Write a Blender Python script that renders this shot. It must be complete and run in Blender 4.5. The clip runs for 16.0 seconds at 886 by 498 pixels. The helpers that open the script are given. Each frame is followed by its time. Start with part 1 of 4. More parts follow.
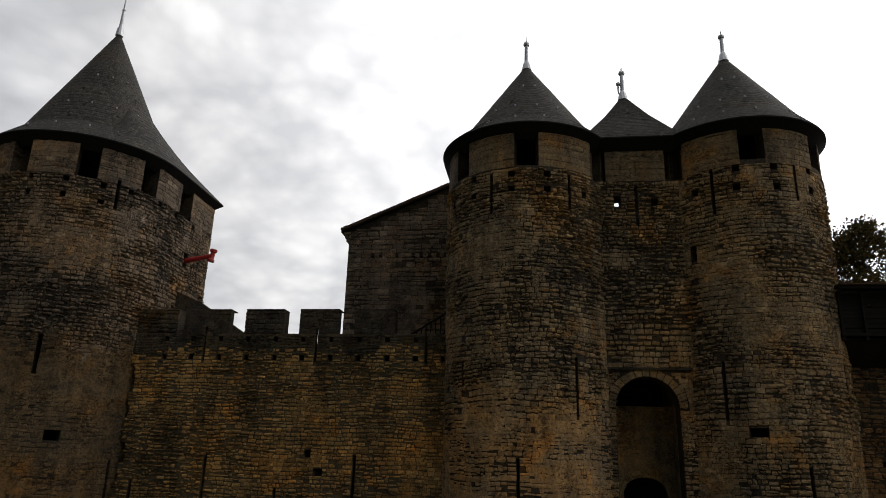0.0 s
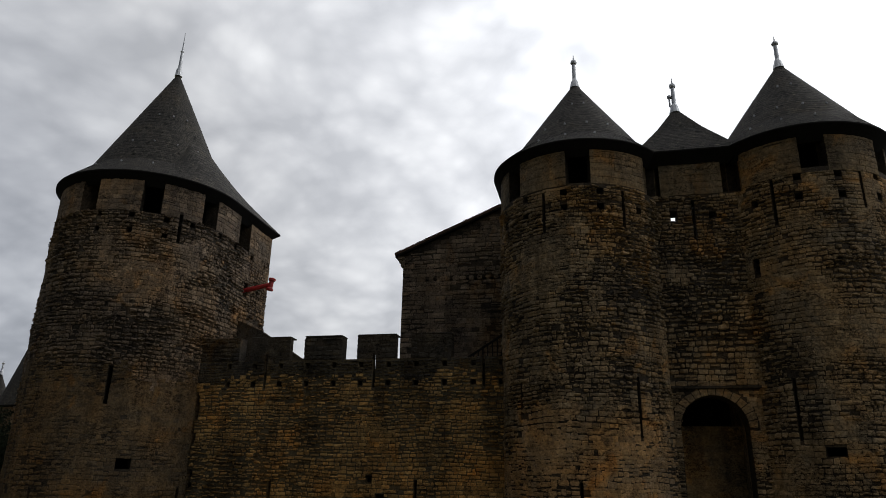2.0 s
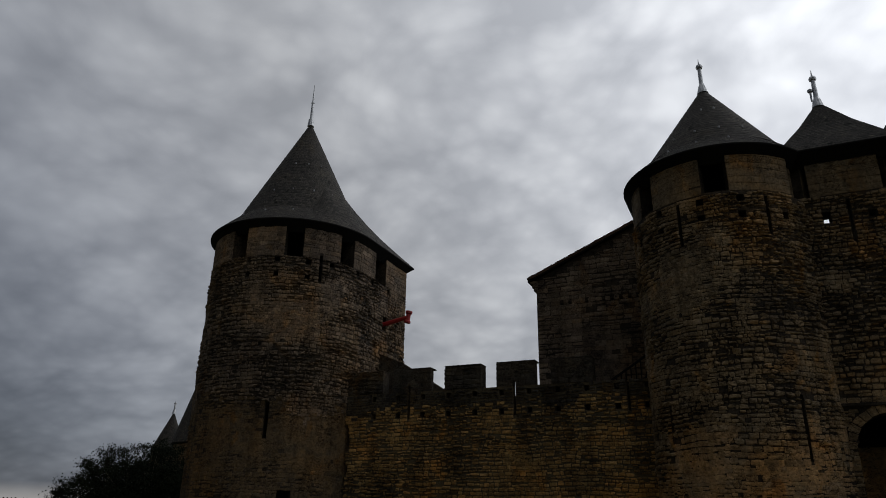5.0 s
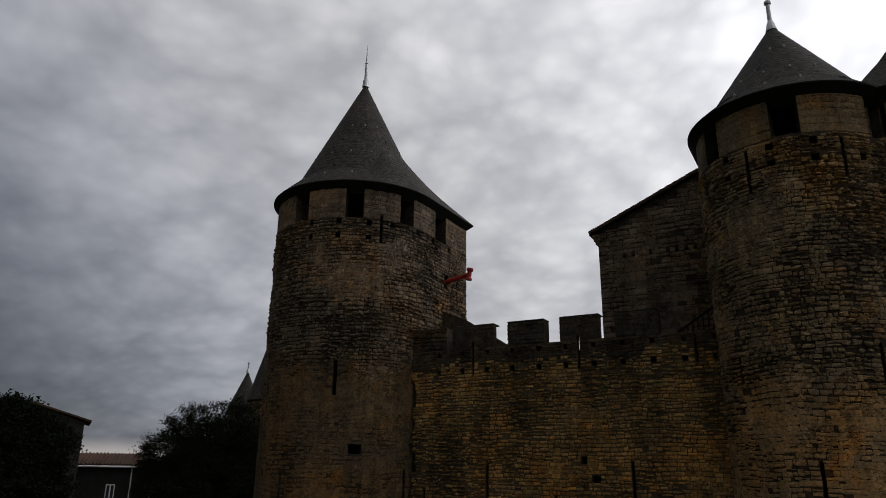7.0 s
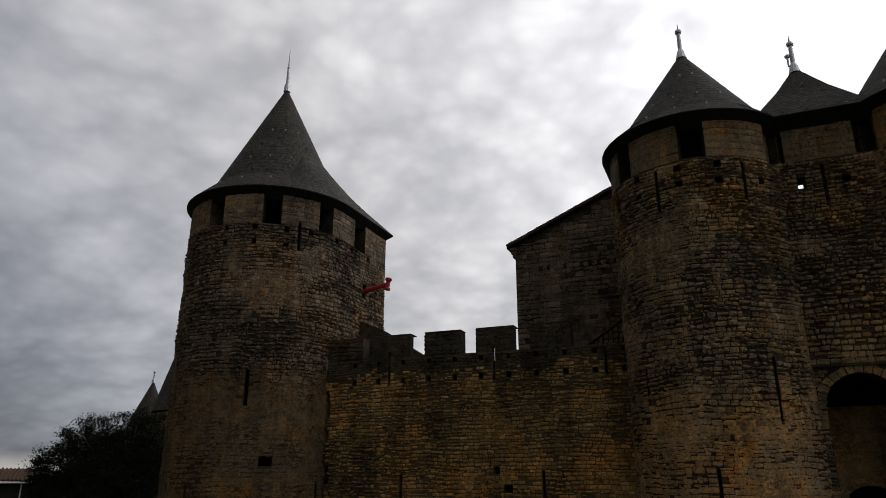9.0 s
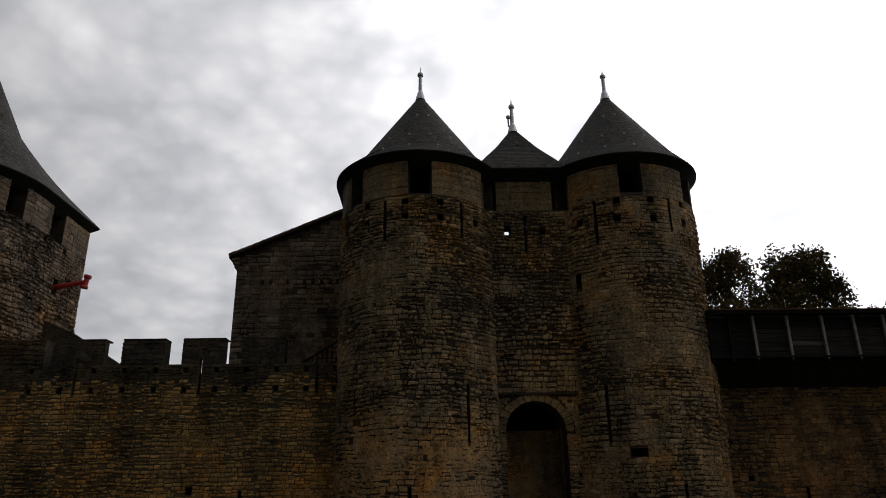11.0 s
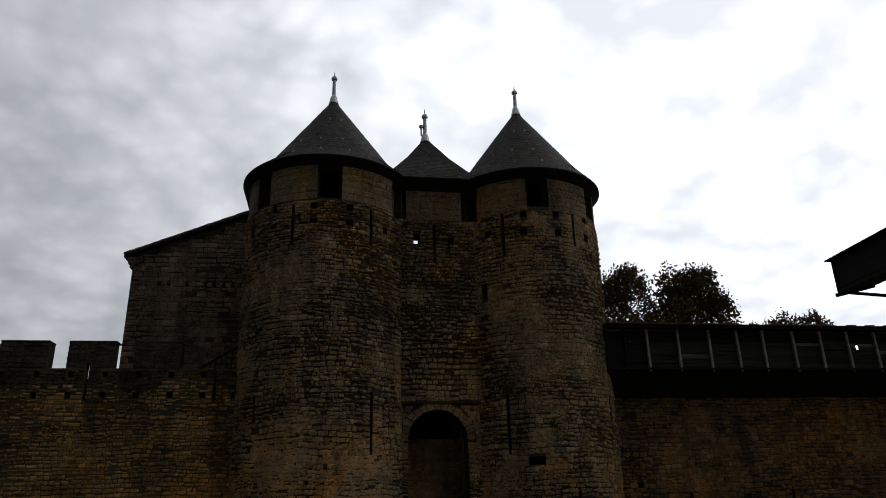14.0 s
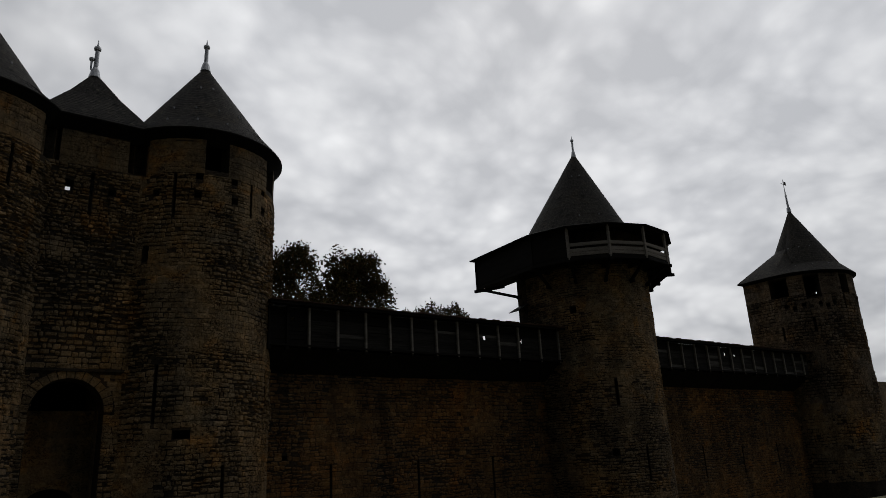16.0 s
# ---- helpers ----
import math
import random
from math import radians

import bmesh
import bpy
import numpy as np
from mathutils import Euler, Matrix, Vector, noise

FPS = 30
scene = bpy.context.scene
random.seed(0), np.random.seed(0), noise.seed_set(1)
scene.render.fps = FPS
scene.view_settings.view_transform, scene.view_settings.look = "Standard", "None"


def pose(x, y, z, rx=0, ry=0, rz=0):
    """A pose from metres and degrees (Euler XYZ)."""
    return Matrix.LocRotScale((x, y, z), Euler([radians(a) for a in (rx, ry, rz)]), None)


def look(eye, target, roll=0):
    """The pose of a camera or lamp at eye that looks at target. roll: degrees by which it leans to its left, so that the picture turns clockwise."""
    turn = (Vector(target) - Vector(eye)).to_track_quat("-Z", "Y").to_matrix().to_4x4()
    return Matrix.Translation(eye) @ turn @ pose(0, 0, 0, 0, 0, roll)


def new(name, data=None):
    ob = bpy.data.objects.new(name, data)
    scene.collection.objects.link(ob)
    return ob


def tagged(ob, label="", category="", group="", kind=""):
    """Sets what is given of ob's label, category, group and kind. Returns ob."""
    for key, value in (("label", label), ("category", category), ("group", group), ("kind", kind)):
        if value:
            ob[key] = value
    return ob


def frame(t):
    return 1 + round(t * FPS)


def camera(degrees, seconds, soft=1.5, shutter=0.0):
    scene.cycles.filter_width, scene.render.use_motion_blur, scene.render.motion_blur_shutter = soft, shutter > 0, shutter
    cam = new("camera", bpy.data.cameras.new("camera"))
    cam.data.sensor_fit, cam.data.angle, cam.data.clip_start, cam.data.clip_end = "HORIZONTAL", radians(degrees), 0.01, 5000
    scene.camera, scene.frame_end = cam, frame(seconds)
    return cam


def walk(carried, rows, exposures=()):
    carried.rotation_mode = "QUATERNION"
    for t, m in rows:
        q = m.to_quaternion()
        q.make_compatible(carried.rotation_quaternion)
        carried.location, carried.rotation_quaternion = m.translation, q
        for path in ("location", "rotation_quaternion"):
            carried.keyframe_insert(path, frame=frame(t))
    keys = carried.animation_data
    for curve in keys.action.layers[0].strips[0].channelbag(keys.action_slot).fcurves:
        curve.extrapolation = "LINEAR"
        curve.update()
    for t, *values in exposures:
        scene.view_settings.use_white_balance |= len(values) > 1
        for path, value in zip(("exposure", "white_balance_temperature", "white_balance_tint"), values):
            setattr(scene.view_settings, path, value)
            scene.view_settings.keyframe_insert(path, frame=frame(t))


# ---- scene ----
cam = camera(65.25, 16.0, soft=0.9)
EYE = (0.0, 0.0, 1.6)
# seconds, tilt, lean, heading: the camera turns on the spot
PATH = [
    (0, 107.38, -1.63, 7.68), (0.5, 107.17, -1.00, 8.61), (1, 107.41, -1.06, 12.25), (1.5, 108.26, -1.38, 13.19),
    (2, 109.11, -1.14, 12.51), (2.5, 110.34, -0.49, 7.46), (3, 112.90, -0.06, 2.18), (3.5, 113.95, 0.44, 2.18),
    (4, 113.85, 0.42, 5.06), (4.5, 113.29, 0.02, 13.25), (5, 111.09, -0.93, 24.08), (5.2, 110.64, -1.07, 27.95),
    (5.62, 109.69, -1.22, 33.38), (6.04, 108.81, -1.16, 34.50), (6.46, 108.07, -0.98, 32.90), (6.88, 107.57, -0.78, 30.18),
    (7.3, 107.37, -0.65, 27.94), (7.5, 107.36, -0.62, 27.23), (8, 107.38, -0.51, 25.36), (8.5, 108.21, -0.28, 24.23),
    (9, 108.36, -0.06, 22.57), (9.5, 108.88, 0.28, 18.00), (10, 109.50, 0.45, 11.28), (10.2, 109.62, 0.45, 8.34),
    (10.62, 109.74, 0.56, 2.92), (11.04, 109.67, 0.82, -1.09), (11.46, 109.58, 1.11, -3.80), (11.88, 109.64, 1.32, -5.33),
    (12.3, 110.02, 1.33, -5.80), (12.5, 110.31, 1.27, -5.80), (13, 110.47, 1.09, -6.09), (13.5, 110.02, 1.03, -6.35),
    (14, 110.18, 1.45, -8.60), (14.5, 109.93, 1.27, -14.14), (15, 108.70, 1.47, -21.74), (15.5, 107.83, 2.13, -30.19),
    (16, 107.14, 2.83, -36.10),
]
# stops and white balance by which the phone's camera darkens, brightens and cools its picture
EXPOSURES = [
    (0.0, 0.22, 6620, 10), (1.5, 0.0, 6430, 10), (2.5, -0.2, 6300, 10), (3.0, -0.4, 6200, 10), (3.5, -0.66, 6120, 10), (4.0, -0.78, 6120, 10), (5.0, -0.7, 6230, 10),
    (7.5, -0.22, 6450, 12), (8.5, -0.14, 6480, 12), (9.5, -0.15, 6550, 12), (10.2, -0.22, 6550, 12), (12.5, -0.36, 6300, 10), (13.5, -0.46, 6250, 10), (14.5, -0.6, 6270, 10),
    (15.5, -1.1, 6380, 10), (16.0, -1.22, 6400, 10),
]
walk(cam, [(t, pose(*EYE, a, b, c)) for t, a, b, c in PATH], EXPOSURES)


# ---- light ----
SUN_UP, SUN_AZ = 40, -47          # degrees; azimuth from +y, positive to the left
def toward(az, up):
    a, e = radians(az), radians(up)
    return Vector((-math.sin(a) * math.cos(e), math.cos(a) * math.cos(e), math.sin(e)))


class Nodes:
    """Short hand for node trees."""
    def __init__(self, tree):
        self.tree = tree
        tree.nodes.clear()

    def put(self, kind, **settings):
        n = self.tree.nodes.new(kind)
        for k, v in settings.items():
            if k == "inp":
                for name, val in v.items():
                    n.inputs[name].default_value = val
            elif k == "operation":
                n.operation = v
            elif k == "data_type":
                n.data_type = v
            elif k == "blend_type":
                n.blend_type = v
        return n

    def join(self, a, b):
        self.tree.links.new(a, b)

    def math(self, op, a, b=None):
        n = self.put("ShaderNodeMath", operation=op)
        for i, v in enumerate((a, b)):
            if v is None:
                continue
            if isinstance(v, (int, float)):
                n.inputs[i].default_value = v
            else:
                self.join(v, n.inputs[i])
        return n.outputs[0]

    def mix(self, fac, a, b, blend="MIX"):
        n = self.put("ShaderNodeMix", data_type="RGBA", blend_type=blend)
        for i, v in ((0, fac), (6, a), (7, b)):
            if isinstance(v, (int, float)):
                n.inputs[i].default_value = v
            elif isinstance(v, tuple):
                n.inputs[i].default_value = (*v, 1)
            else:
                self.join(v, n.inputs[i])
        return n.outputs[2]

    def ramp(self, fac, stops):
        n = self.put("ShaderNodeValToRGB")
        el = n.color_ramp.elements
        while len(el) < len(stops):
            el.new(0.5)
        for e, (p, c) in zip(el, stops):
            e.position = p
            e.color = (*c, 1) if isinstance(c, tuple) else (c, c, c, 1)
        self.join(fac, n.inputs[0])
        return n.outputs[0]

    def noise(self, vec, scale, detail=4.0, rough=0.55, distort=0.0):
        n = self.put("ShaderNodeTexNoise", inp={"Scale": scale, "Detail": detail, "Roughness": rough, "Distortion": distort})
        if vec is not None:
            self.join(vec, n.inputs["Vector"])
        return n.outputs[0]


def make_world():
    world = bpy.data.worlds.new("overcast_sky")
    world.use_nodes = True
    scene.world = world
    g = Nodes(world.node_tree)
    out, bg = g.put("ShaderNodeOutputWorld"), g.put("ShaderNodeBackground")
    g.join(bg.outputs[0], out.inputs[0])
    sky = g.put("ShaderNodeTexSky")
    sky.sky_type, sky.sun_disc = "NISHITA", False
    sky.sun_elevation, sky.sun_rotation = radians(SUN_UP), radians(-SUN_AZ)
    co = g.put("ShaderNodeTexCoord").outputs["Generated"]
    sep = g.put("ShaderNodeSeparateXYZ")
    g.join(co, sep.inputs[0])
    x, y, z = sep.outputs
    up = g.math("ADD", g.math("MAXIMUM", z, 0.0), 0.4)
    flat = g.put("ShaderNodeCombineXYZ")
    g.join(g.math("DIVIDE", x, up), flat.inputs[0])
    g.join(g.math("DIVIDE", y, up), flat.inputs[1])
    # cauliflower lumps on the underside of the cloud, bent by a slow swirl
    swirl = g.put("ShaderNodeTexNoise", inp={"Scale": 1.6, "Detail": 3.0, "Roughness": 0.5})
    g.join(flat.outputs[0], swirl.inputs["Vector"])
    bend = g.put("ShaderNodeVectorMath", operation="MULTIPLY_ADD")
    g.join(swirl.outputs[1], bend.inputs[0])
    bend.inputs[1].default_value = (0.16, 0.16, 0.0)
    g.join(flat.outputs[0], bend.inputs[2])
    lumps = g.put("ShaderNodeTexVoronoi", inp={"Scale": 9.0, "Detail": 2.0, "Roughness": 0.55})
    lumps.feature = "SMOOTH_F1"
    lumps.inputs["Smoothness"].default_value = 0.5
    g.join(bend.outputs[0], lumps.inputs["Vector"])
    billow = g.noise(bend.outputs[0], 4.6, 8.0, 0.62, 0.3)
    wide = g.noise(flat.outputs[0], 0.8, 3.0, 0.5, 0.1)
    lump = g.math("ADD", g.math("MULTIPLY", billow, 0.5), g.math("MULTIPLY", wide, 0.42))
    lump = g.math("ADD", lump, g.math("MULTIPLY", g.math("SUBTRACT", 0.5, lumps.outputs[0]), 0.36))
    grey = g.ramp(lump, [(0.14, (0.64, 0.648, 0.67)), (0.29, (0.79, 0.795, 0.812)), (0.41, (0.92, 0.922, 0.93)), (0.58, (1.08, 1.08, 1.08))])
    # the veiled sun brightens the cloud round it
    s = toward(SUN_AZ, SUN_UP)
    dot = g.put("ShaderNodeVectorMath", operation="DOT_PRODUCT")
    g.join(co, dot.inputs[0])
    dot.inputs[1].default_value = s
    near = g.ramp(g.math("MULTIPLY_ADD", dot.outputs["Value"], 0.5), [(0.0, 0.03), (0.39, 0.09), (0.48, 0.36), (0.55, 0.57), (0.62, 0.70), (0.71, 0.82), (0.84, 1.2), (0.96, 1.95)])
    near.node.inputs[0].links[0].from_node.inputs[2].default_value = 0.5
    cloud = g.mix(1.0, grey, near, "MULTIPLY")
    cool = g.mix(g.ramp(near, [(0.1, 1.0), (0.8, 0.0)]), (1.0, 1.0, 1.0), (0.90, 0.97, 1.12))
    cloud = g.mix(1.0, cloud, cool, "MULTIPLY")
    # a pale gap under the cloud along the horizon
    cloud = g.mix(g.ramp(z, [(0.012, 0.75), (0.03, 0.0)]), cloud, (0.62, 0.58, 0.54))
    col = g.mix(0.94, g.mix(1.0, sky.outputs[0], (0.1, 0.1, 0.1), "MULTIPLY"), cloud)
    g.join(col, bg.inputs[0])
    bg.inputs[1].default_value = 1.0
    sun = new("sun", bpy.data.lights.new("sun", "SUN"))
    sun.data.energy, sun.data.angle, sun.data.color = 0.5, radians(25), (1.0, 0.96, 0.9)
    sun.matrix_world = look(tuple(s * 200), (0, 0, 0))


make_world()


# ---- materials ----
def material(name):
    m = bpy.data.materials.new(name)
    m.use_nodes = True
    g = Nodes(m.node_tree)
    out, b = g.put("ShaderNodeOutputMaterial"), g.put("ShaderNodeBsdfPrincipled")
    g.join(b.outputs[0], out.inputs[0])
    return m, g, b


def position(g):
    return g.put("ShaderNodeNewGeometry").outputs["Position"]


def relief(g, b, height, strength, distance=0.02):
    n = g.put("ShaderNodeBump", inp={"Strength": strength, "Distance": distance})
    g.join(height, n.inputs["Height"])
    g.join(n.outputs[0], b.inputs["Normal"])


def stone_material(name, tones, single, rough=0.92, worn=1.0, ochre=1.0):
    """Weathered sandstone. single: pieces that are objects of their own."""
    m, g, b = material(name)
    pos = position(g)
    pick = g.put("ShaderNodeObjectInfo").outputs["Random"] if single else g.put("ShaderNodeNewGeometry").outputs["Random Per Island"]
    mean = [sum(t[k] for t in tones) / len(tones) for k in range(3)]
    own = g.ramp(pick, [(i / (len(tones) - 1), tuple(0.62 * t[k] + 0.38 * mean[k] for k in range(3))) for i, t in enumerate(tones)])
    broad = g.noise(pos, 0.23, 4.0, 0.6, 0.6)
    stain = g.ramp(broad, [(0.34, (0.62, 0.63, 0.66)), (0.46, (0.92, 0.92, 0.9)), (0.55, (1.08, 1.0, 0.86)), (0.68, (1.3, 1.06, 0.72))])
    c = g.mix(ochre, own, stain, "MULTIPLY")
    patch = g.ramp(g.noise(pos, 0.7, 4.0, 0.55, 0.9), [(0.35, (0.78, 0.84, 0.93)), (0.47, (1.0, 1.0, 1.0)), (0.58, (1.0, 1.0, 1.0)), (0.69, (1.42, 1.08, 0.64))])
    c = g.mix(0.8 * ochre, c, patch, "MULTIPLY")
    streak = g.put("ShaderNodeMapping")
    streak.inputs["Scale"].default_value = (1.3, 1.3, 0.16)
    g.join(pos, streak.inputs[0])
    wash = g.ramp(g.noise(streak.outputs[0], 1.0, 5.0, 0.6), [(0.38, 0.62), (0.55, 1.0), (0.75, 1.12)])
    c = g.mix(0.8, c, wash, "MULTIPLY")
    pits = g.ramp(g.noise(pos, 3.2, 6.0, 0.72, 0.5), [(0.32, 0.22), (0.45, 0.85), (0.58, 1.1), (0.74, 1.6)])
    c = g.mix(0.85 * worn, c, pits, "MULTIPLY")
    # crevices and scaled-off edges, longer across than high
    across = g.put("ShaderNodeMapping")
    across.inputs["Scale"].default_value = (1.0, 1.0, 2.1)
    g.join(pos, across.inputs[0])
    crack = g.math("ABSOLUTE", g.math("SUBTRACT", g.noise(across.outputs[0], 2.6, 5.0, 0.62, 0.8), 0.5))
    gate = g.ramp(g.noise(pos, 0.8, 3.0, 0.5), [(0.42, 1.0), (0.58, 0.0)])
    depth = g.math("MAXIMUM", g.ramp(crack, [(0.006, 0.0), (0.028, 1.0)]), gate)
    c = g.mix(worn, c, g.ramp(depth, [(0.0, 0.22), (1.0, 1.0)]), "MULTIPLY")
    grain = g.noise(pos, 11.0, 7.0, 0.72)
    c = g.mix(0.75, c, g.ramp(grain, [(0.32, 0.42), (0.5, 1.0), (0.68, 1.45)]), "MULTIPLY")
    g.join(c, b.inputs["Base Color"])
    b.inputs["Roughness"].default_value = rough
    b.inputs["Specular IOR Level"].default_value = 0.15
    relief(g, b, g.math("ADD", g.noise(pos, 13.0, 6.0, 0.72), g.math("MULTIPLY", depth, 0.8 * worn)), 0.9, 0.05)
    return m


WARM = [(0.338, 0.208, 0.119), (0.199, 0.127, 0.078), (0.291, 0.191, 0.120), (0.159, 0.104, 0.065), (0.398, 0.260, 0.163), (0.220, 0.147, 0.098), (0.339, 0.201, 0.105), (0.186, 0.121, 0.078)]
RUBBLE = [(0.210, 0.111, 0.039), (0.091, 0.052, 0.021), (0.158, 0.086, 0.032), (0.059, 0.035, 0.015), (0.240, 0.137, 0.053), (0.116, 0.068, 0.028), (0.244, 0.120, 0.038), (0.061, 0.036, 0.017)]
# rubble set darker below the hoardings, their shade put into the colour
SHADED_RUBBLE = [(0.257, 0.147, 0.059), (0.113, 0.068, 0.031), (0.194, 0.113, 0.048), (0.073, 0.047, 0.023), (0.296, 0.182, 0.081), (0.144, 0.090, 0.043), (0.301, 0.159, 0.057), (0.076, 0.047, 0.026)]
GREY = [(0.206, 0.153, 0.106), (0.103, 0.079, 0.056), (0.220, 0.164, 0.108), (0.081, 0.062, 0.045), (0.280, 0.210, 0.143), (0.134, 0.102, 0.076), (0.239, 0.163, 0.095), (0.098, 0.074, 0.054)]
DARK = [(0.080, 0.068, 0.052), (0.112, 0.092, 0.068), (0.060, 0.052, 0.044), (0.136, 0.112, 0.080), (0.088, 0.076, 0.060)]
WARM = [(r * 0.9, g * 1.01, b * 0.95) for r, g, b in WARM]
RUBBLE = [(r * 2.0, g * 2.2, b * 2.1) for r, g, b in RUBBLE]
STONE = stone_material("warm_sandstone", WARM, False)
STONE_ONE = stone_material("warm_sandstone_block", WARM, True)
GREYSTONE = stone_material("grey_sandstone", GREY, False, ochre=0.7)
GREYSTONE_ONE = stone_material("grey_sandstone_block", GREY, True, ochre=0.7)
RUBBLESTONE = stone_material("ochre_rubble", RUBBLE, False, worn=0.8)
SHADED_RUBBLESTONE = stone_material("shaded_rubble", SHADED_RUBBLE, False, worn=0.75)
SHADED_RUBBLE_ONE = stone_material("shaded_rubble_block", SHADED_RUBBLE, True, worn=0.75)
OCHRE = [(0.208, 0.135, 0.063), (0.155, 0.106, 0.058), (0.223, 0.145, 0.065), (0.127, 0.095, 0.061), (0.193, 0.126, 0.058)]
OCHRESTONE = stone_material("smooth_ochre_stone", OCHRE, False, worn=0.85)
OCHRE_ONE = stone_material("smooth_ochre_block", OCHRE, True, worn=0.85)
# brighter and darker copies of the ochre: light and shade put into colour
LIT_OCHRE = [(r * 1.75, g * 1.72, b * 1.75) for r, g, b in OCHRE]
LIT_OCHRESTONE = stone_material("lit_smooth_ochre_stone", LIT_OCHRE, False, worn=0.8)
LIT_OCHRE_ONE = stone_material("lit_smooth_ochre_block", LIT_OCHRE, True, worn=0.8)
SHADED_OCHRE = [(r * 0.72, g * 0.74, b * 0.78) for r, g, b in OCHRE]
SHADED_OCHRESTONE = stone_material("shaded_ochre_stone", SHADED_OCHRE, False, worn=0.9)
SHADED_OCHRE_ONE = stone_material("shaded_ochre_block", SHADED_OCHRE, True, worn=0.9)
RUBBLE_ONE = stone_material("ochre_rubble_block", RUBBLE, True, worn=0.8)
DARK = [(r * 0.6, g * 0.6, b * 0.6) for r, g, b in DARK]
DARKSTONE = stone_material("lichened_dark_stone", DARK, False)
# mortar kept near-black, which paints the shade of deep joints
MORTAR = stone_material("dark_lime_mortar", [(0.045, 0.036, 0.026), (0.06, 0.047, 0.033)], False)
PALE_MORTAR = stone_material("lime_mortar", [(0.085, 0.066, 0.038), (0.10, 0.077, 0.044)], False, worn=0.7, ochre=1.0)
PARAPET = stone_material("smooth_parapet_stone_courses", [(0.155, 0.117, 0.072), (0.185, 0.139, 0.085), (0.165, 0.122, 0.073)], False, worn=0.9, ochre=1.0)
RENDERED = stone_material("smooth_parapet_stone", [(0.17, 0.12, 0.06), (0.19, 0.135, 0.068)], False)


def slate_material():
    m, g, b = material("grey_slate")
    uv = g.put("ShaderNodeUVMap").outputs[0]
    br = g.put("ShaderNodeTexBrick", inp={"Scale": 1.0, "Mortar Size": 0.012, "Brick Width": 0.24, "Row Height": 0.16,
               "Color1": (0.027, 0.025, 0.021, 1), "Color2": (0.064, 0.057, 0.047, 1), "Mortar": (0.015, 0.015, 0.015, 1)})
    g.join(uv, br.inputs["Vector"])
    pos = position(g)
    blot = g.ramp(g.noise(pos, 0.6, 5.0, 0.65, 0.4), [(0.35, (0.75, 0.76, 0.78)), (0.55, (1.0, 1.0, 1.0)), (0.72, (1.25, 1.12, 0.92))])
    c = g.mix(1.0, br.outputs[0], blot, "MULTIPLY")
    c = g.mix(0.6, c, g.ramp(g.noise(pos, 14.0, 4.0), [(0.3, 0.5), (0.7, 1.45)]), "MULTIPLY")
    # slipped slates and specks of lichen
    c = g.mix(1.0, c, g.ramp(g.noise(pos, 2.3, 2.0, 0.5), [(0.29, 0.3), (0.34, 1.0)]), "MULTIPLY")
    c = g.mix(g.ramp(g.noise(pos, 5.0, 3.0, 0.6), [(0.66, 0.0), (0.74, 0.6)]), c, (0.17, 0.15, 0.11))
    g.join(c, b.inputs["Base Color"])
    b.inputs["Roughness"].default_value = 0.82
    b.inputs["Specular IOR Level"].default_value = 0.14
    relief(g, b, br.outputs[1], -0.6, 0.02)
    return m


def plain_material(name, tone, rough, metal=0.0, spread=0.35, scale=6.0, stretch=(1, 1, 1), bump=0.3):
    m, g, b = material(name)
    mp = g.put("ShaderNodeMapping")
    mp.inputs["Scale"].default_value = stretch
    g.join(position(g), mp.inputs[0])
    n = g.noise(mp.outputs[0], scale, 6.0, 0.65)
    wide = g.noise(mp.outputs[0], scale * 0.13, 3.0, 0.5)
    k = g.math("ADD", g.math("MULTIPLY", n, 0.6), g.math("MULTIPLY", wide, 0.4))
    lo, hi = tuple(v * (1 - spread) for v in tone), tuple(min(1, v * (1 + spread)) for v in tone)
    g.join(g.ramp(k, [(0.32, lo), (0.68, hi)]), b.inputs["Base Color"])
    b.inputs["Roughness"].default_value, b.inputs["Metallic"].default_value = rough, metal
    b.inputs["Specular IOR Level"].default_value = 0.1 if rough > 0.8 else 0.5
    relief(g, b, n, bump)
    return m


SLATE = slate_material()
ZINC = plain_material("weathered_zinc", (0.42, 0.43, 0.44), 0.45, 0.7)
LEAD = plain_material("lead_flashing", (0.2, 0.2, 0.21), 0.5, 0.5)
# near-black so that the shade under the eaves lies in the colour
EAVE = plain_material("shaded_eave_boards", (0.007, 0.0065, 0.006), 0.9)
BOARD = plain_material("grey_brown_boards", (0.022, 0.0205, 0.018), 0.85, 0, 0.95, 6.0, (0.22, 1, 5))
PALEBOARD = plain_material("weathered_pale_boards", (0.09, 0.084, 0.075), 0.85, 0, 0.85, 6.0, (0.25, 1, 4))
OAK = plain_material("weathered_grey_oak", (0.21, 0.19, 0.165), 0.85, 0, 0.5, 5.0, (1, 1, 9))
# for dark timber, and for timber whose shade is put into the colour
OAK_DARK_SHADED = plain_material("dark_and_shaded_oak", (0.011, 0.0098, 0.0085), 0.85, 0, 0.45, 5.0, (1, 1, 7))
TILE = plain_material("clay_roof_tile", (0.062, 0.036, 0.024), 0.85, 0, 0.5, 4.0)
RED = plain_material("red_paint", (0.3, 0.016, 0.014), 0.5, 0, 0.15)
PLASTER = plain_material("grey_house_plaster", (0.03, 0.028, 0.026), 0.9, 0, 0.25, 2.0)
WHITE = plain_material("white_paint", (0.75, 0.74, 0.72), 0.6, 0, 0.08)
IRON = plain_material("black_iron", (0.03, 0.03, 0.03), 0.6, 0.6)
EARTH = plain_material("dry_earth_and_grass", (0.13, 0.12, 0.07), 0.95, 0, 0.5, 1.2)
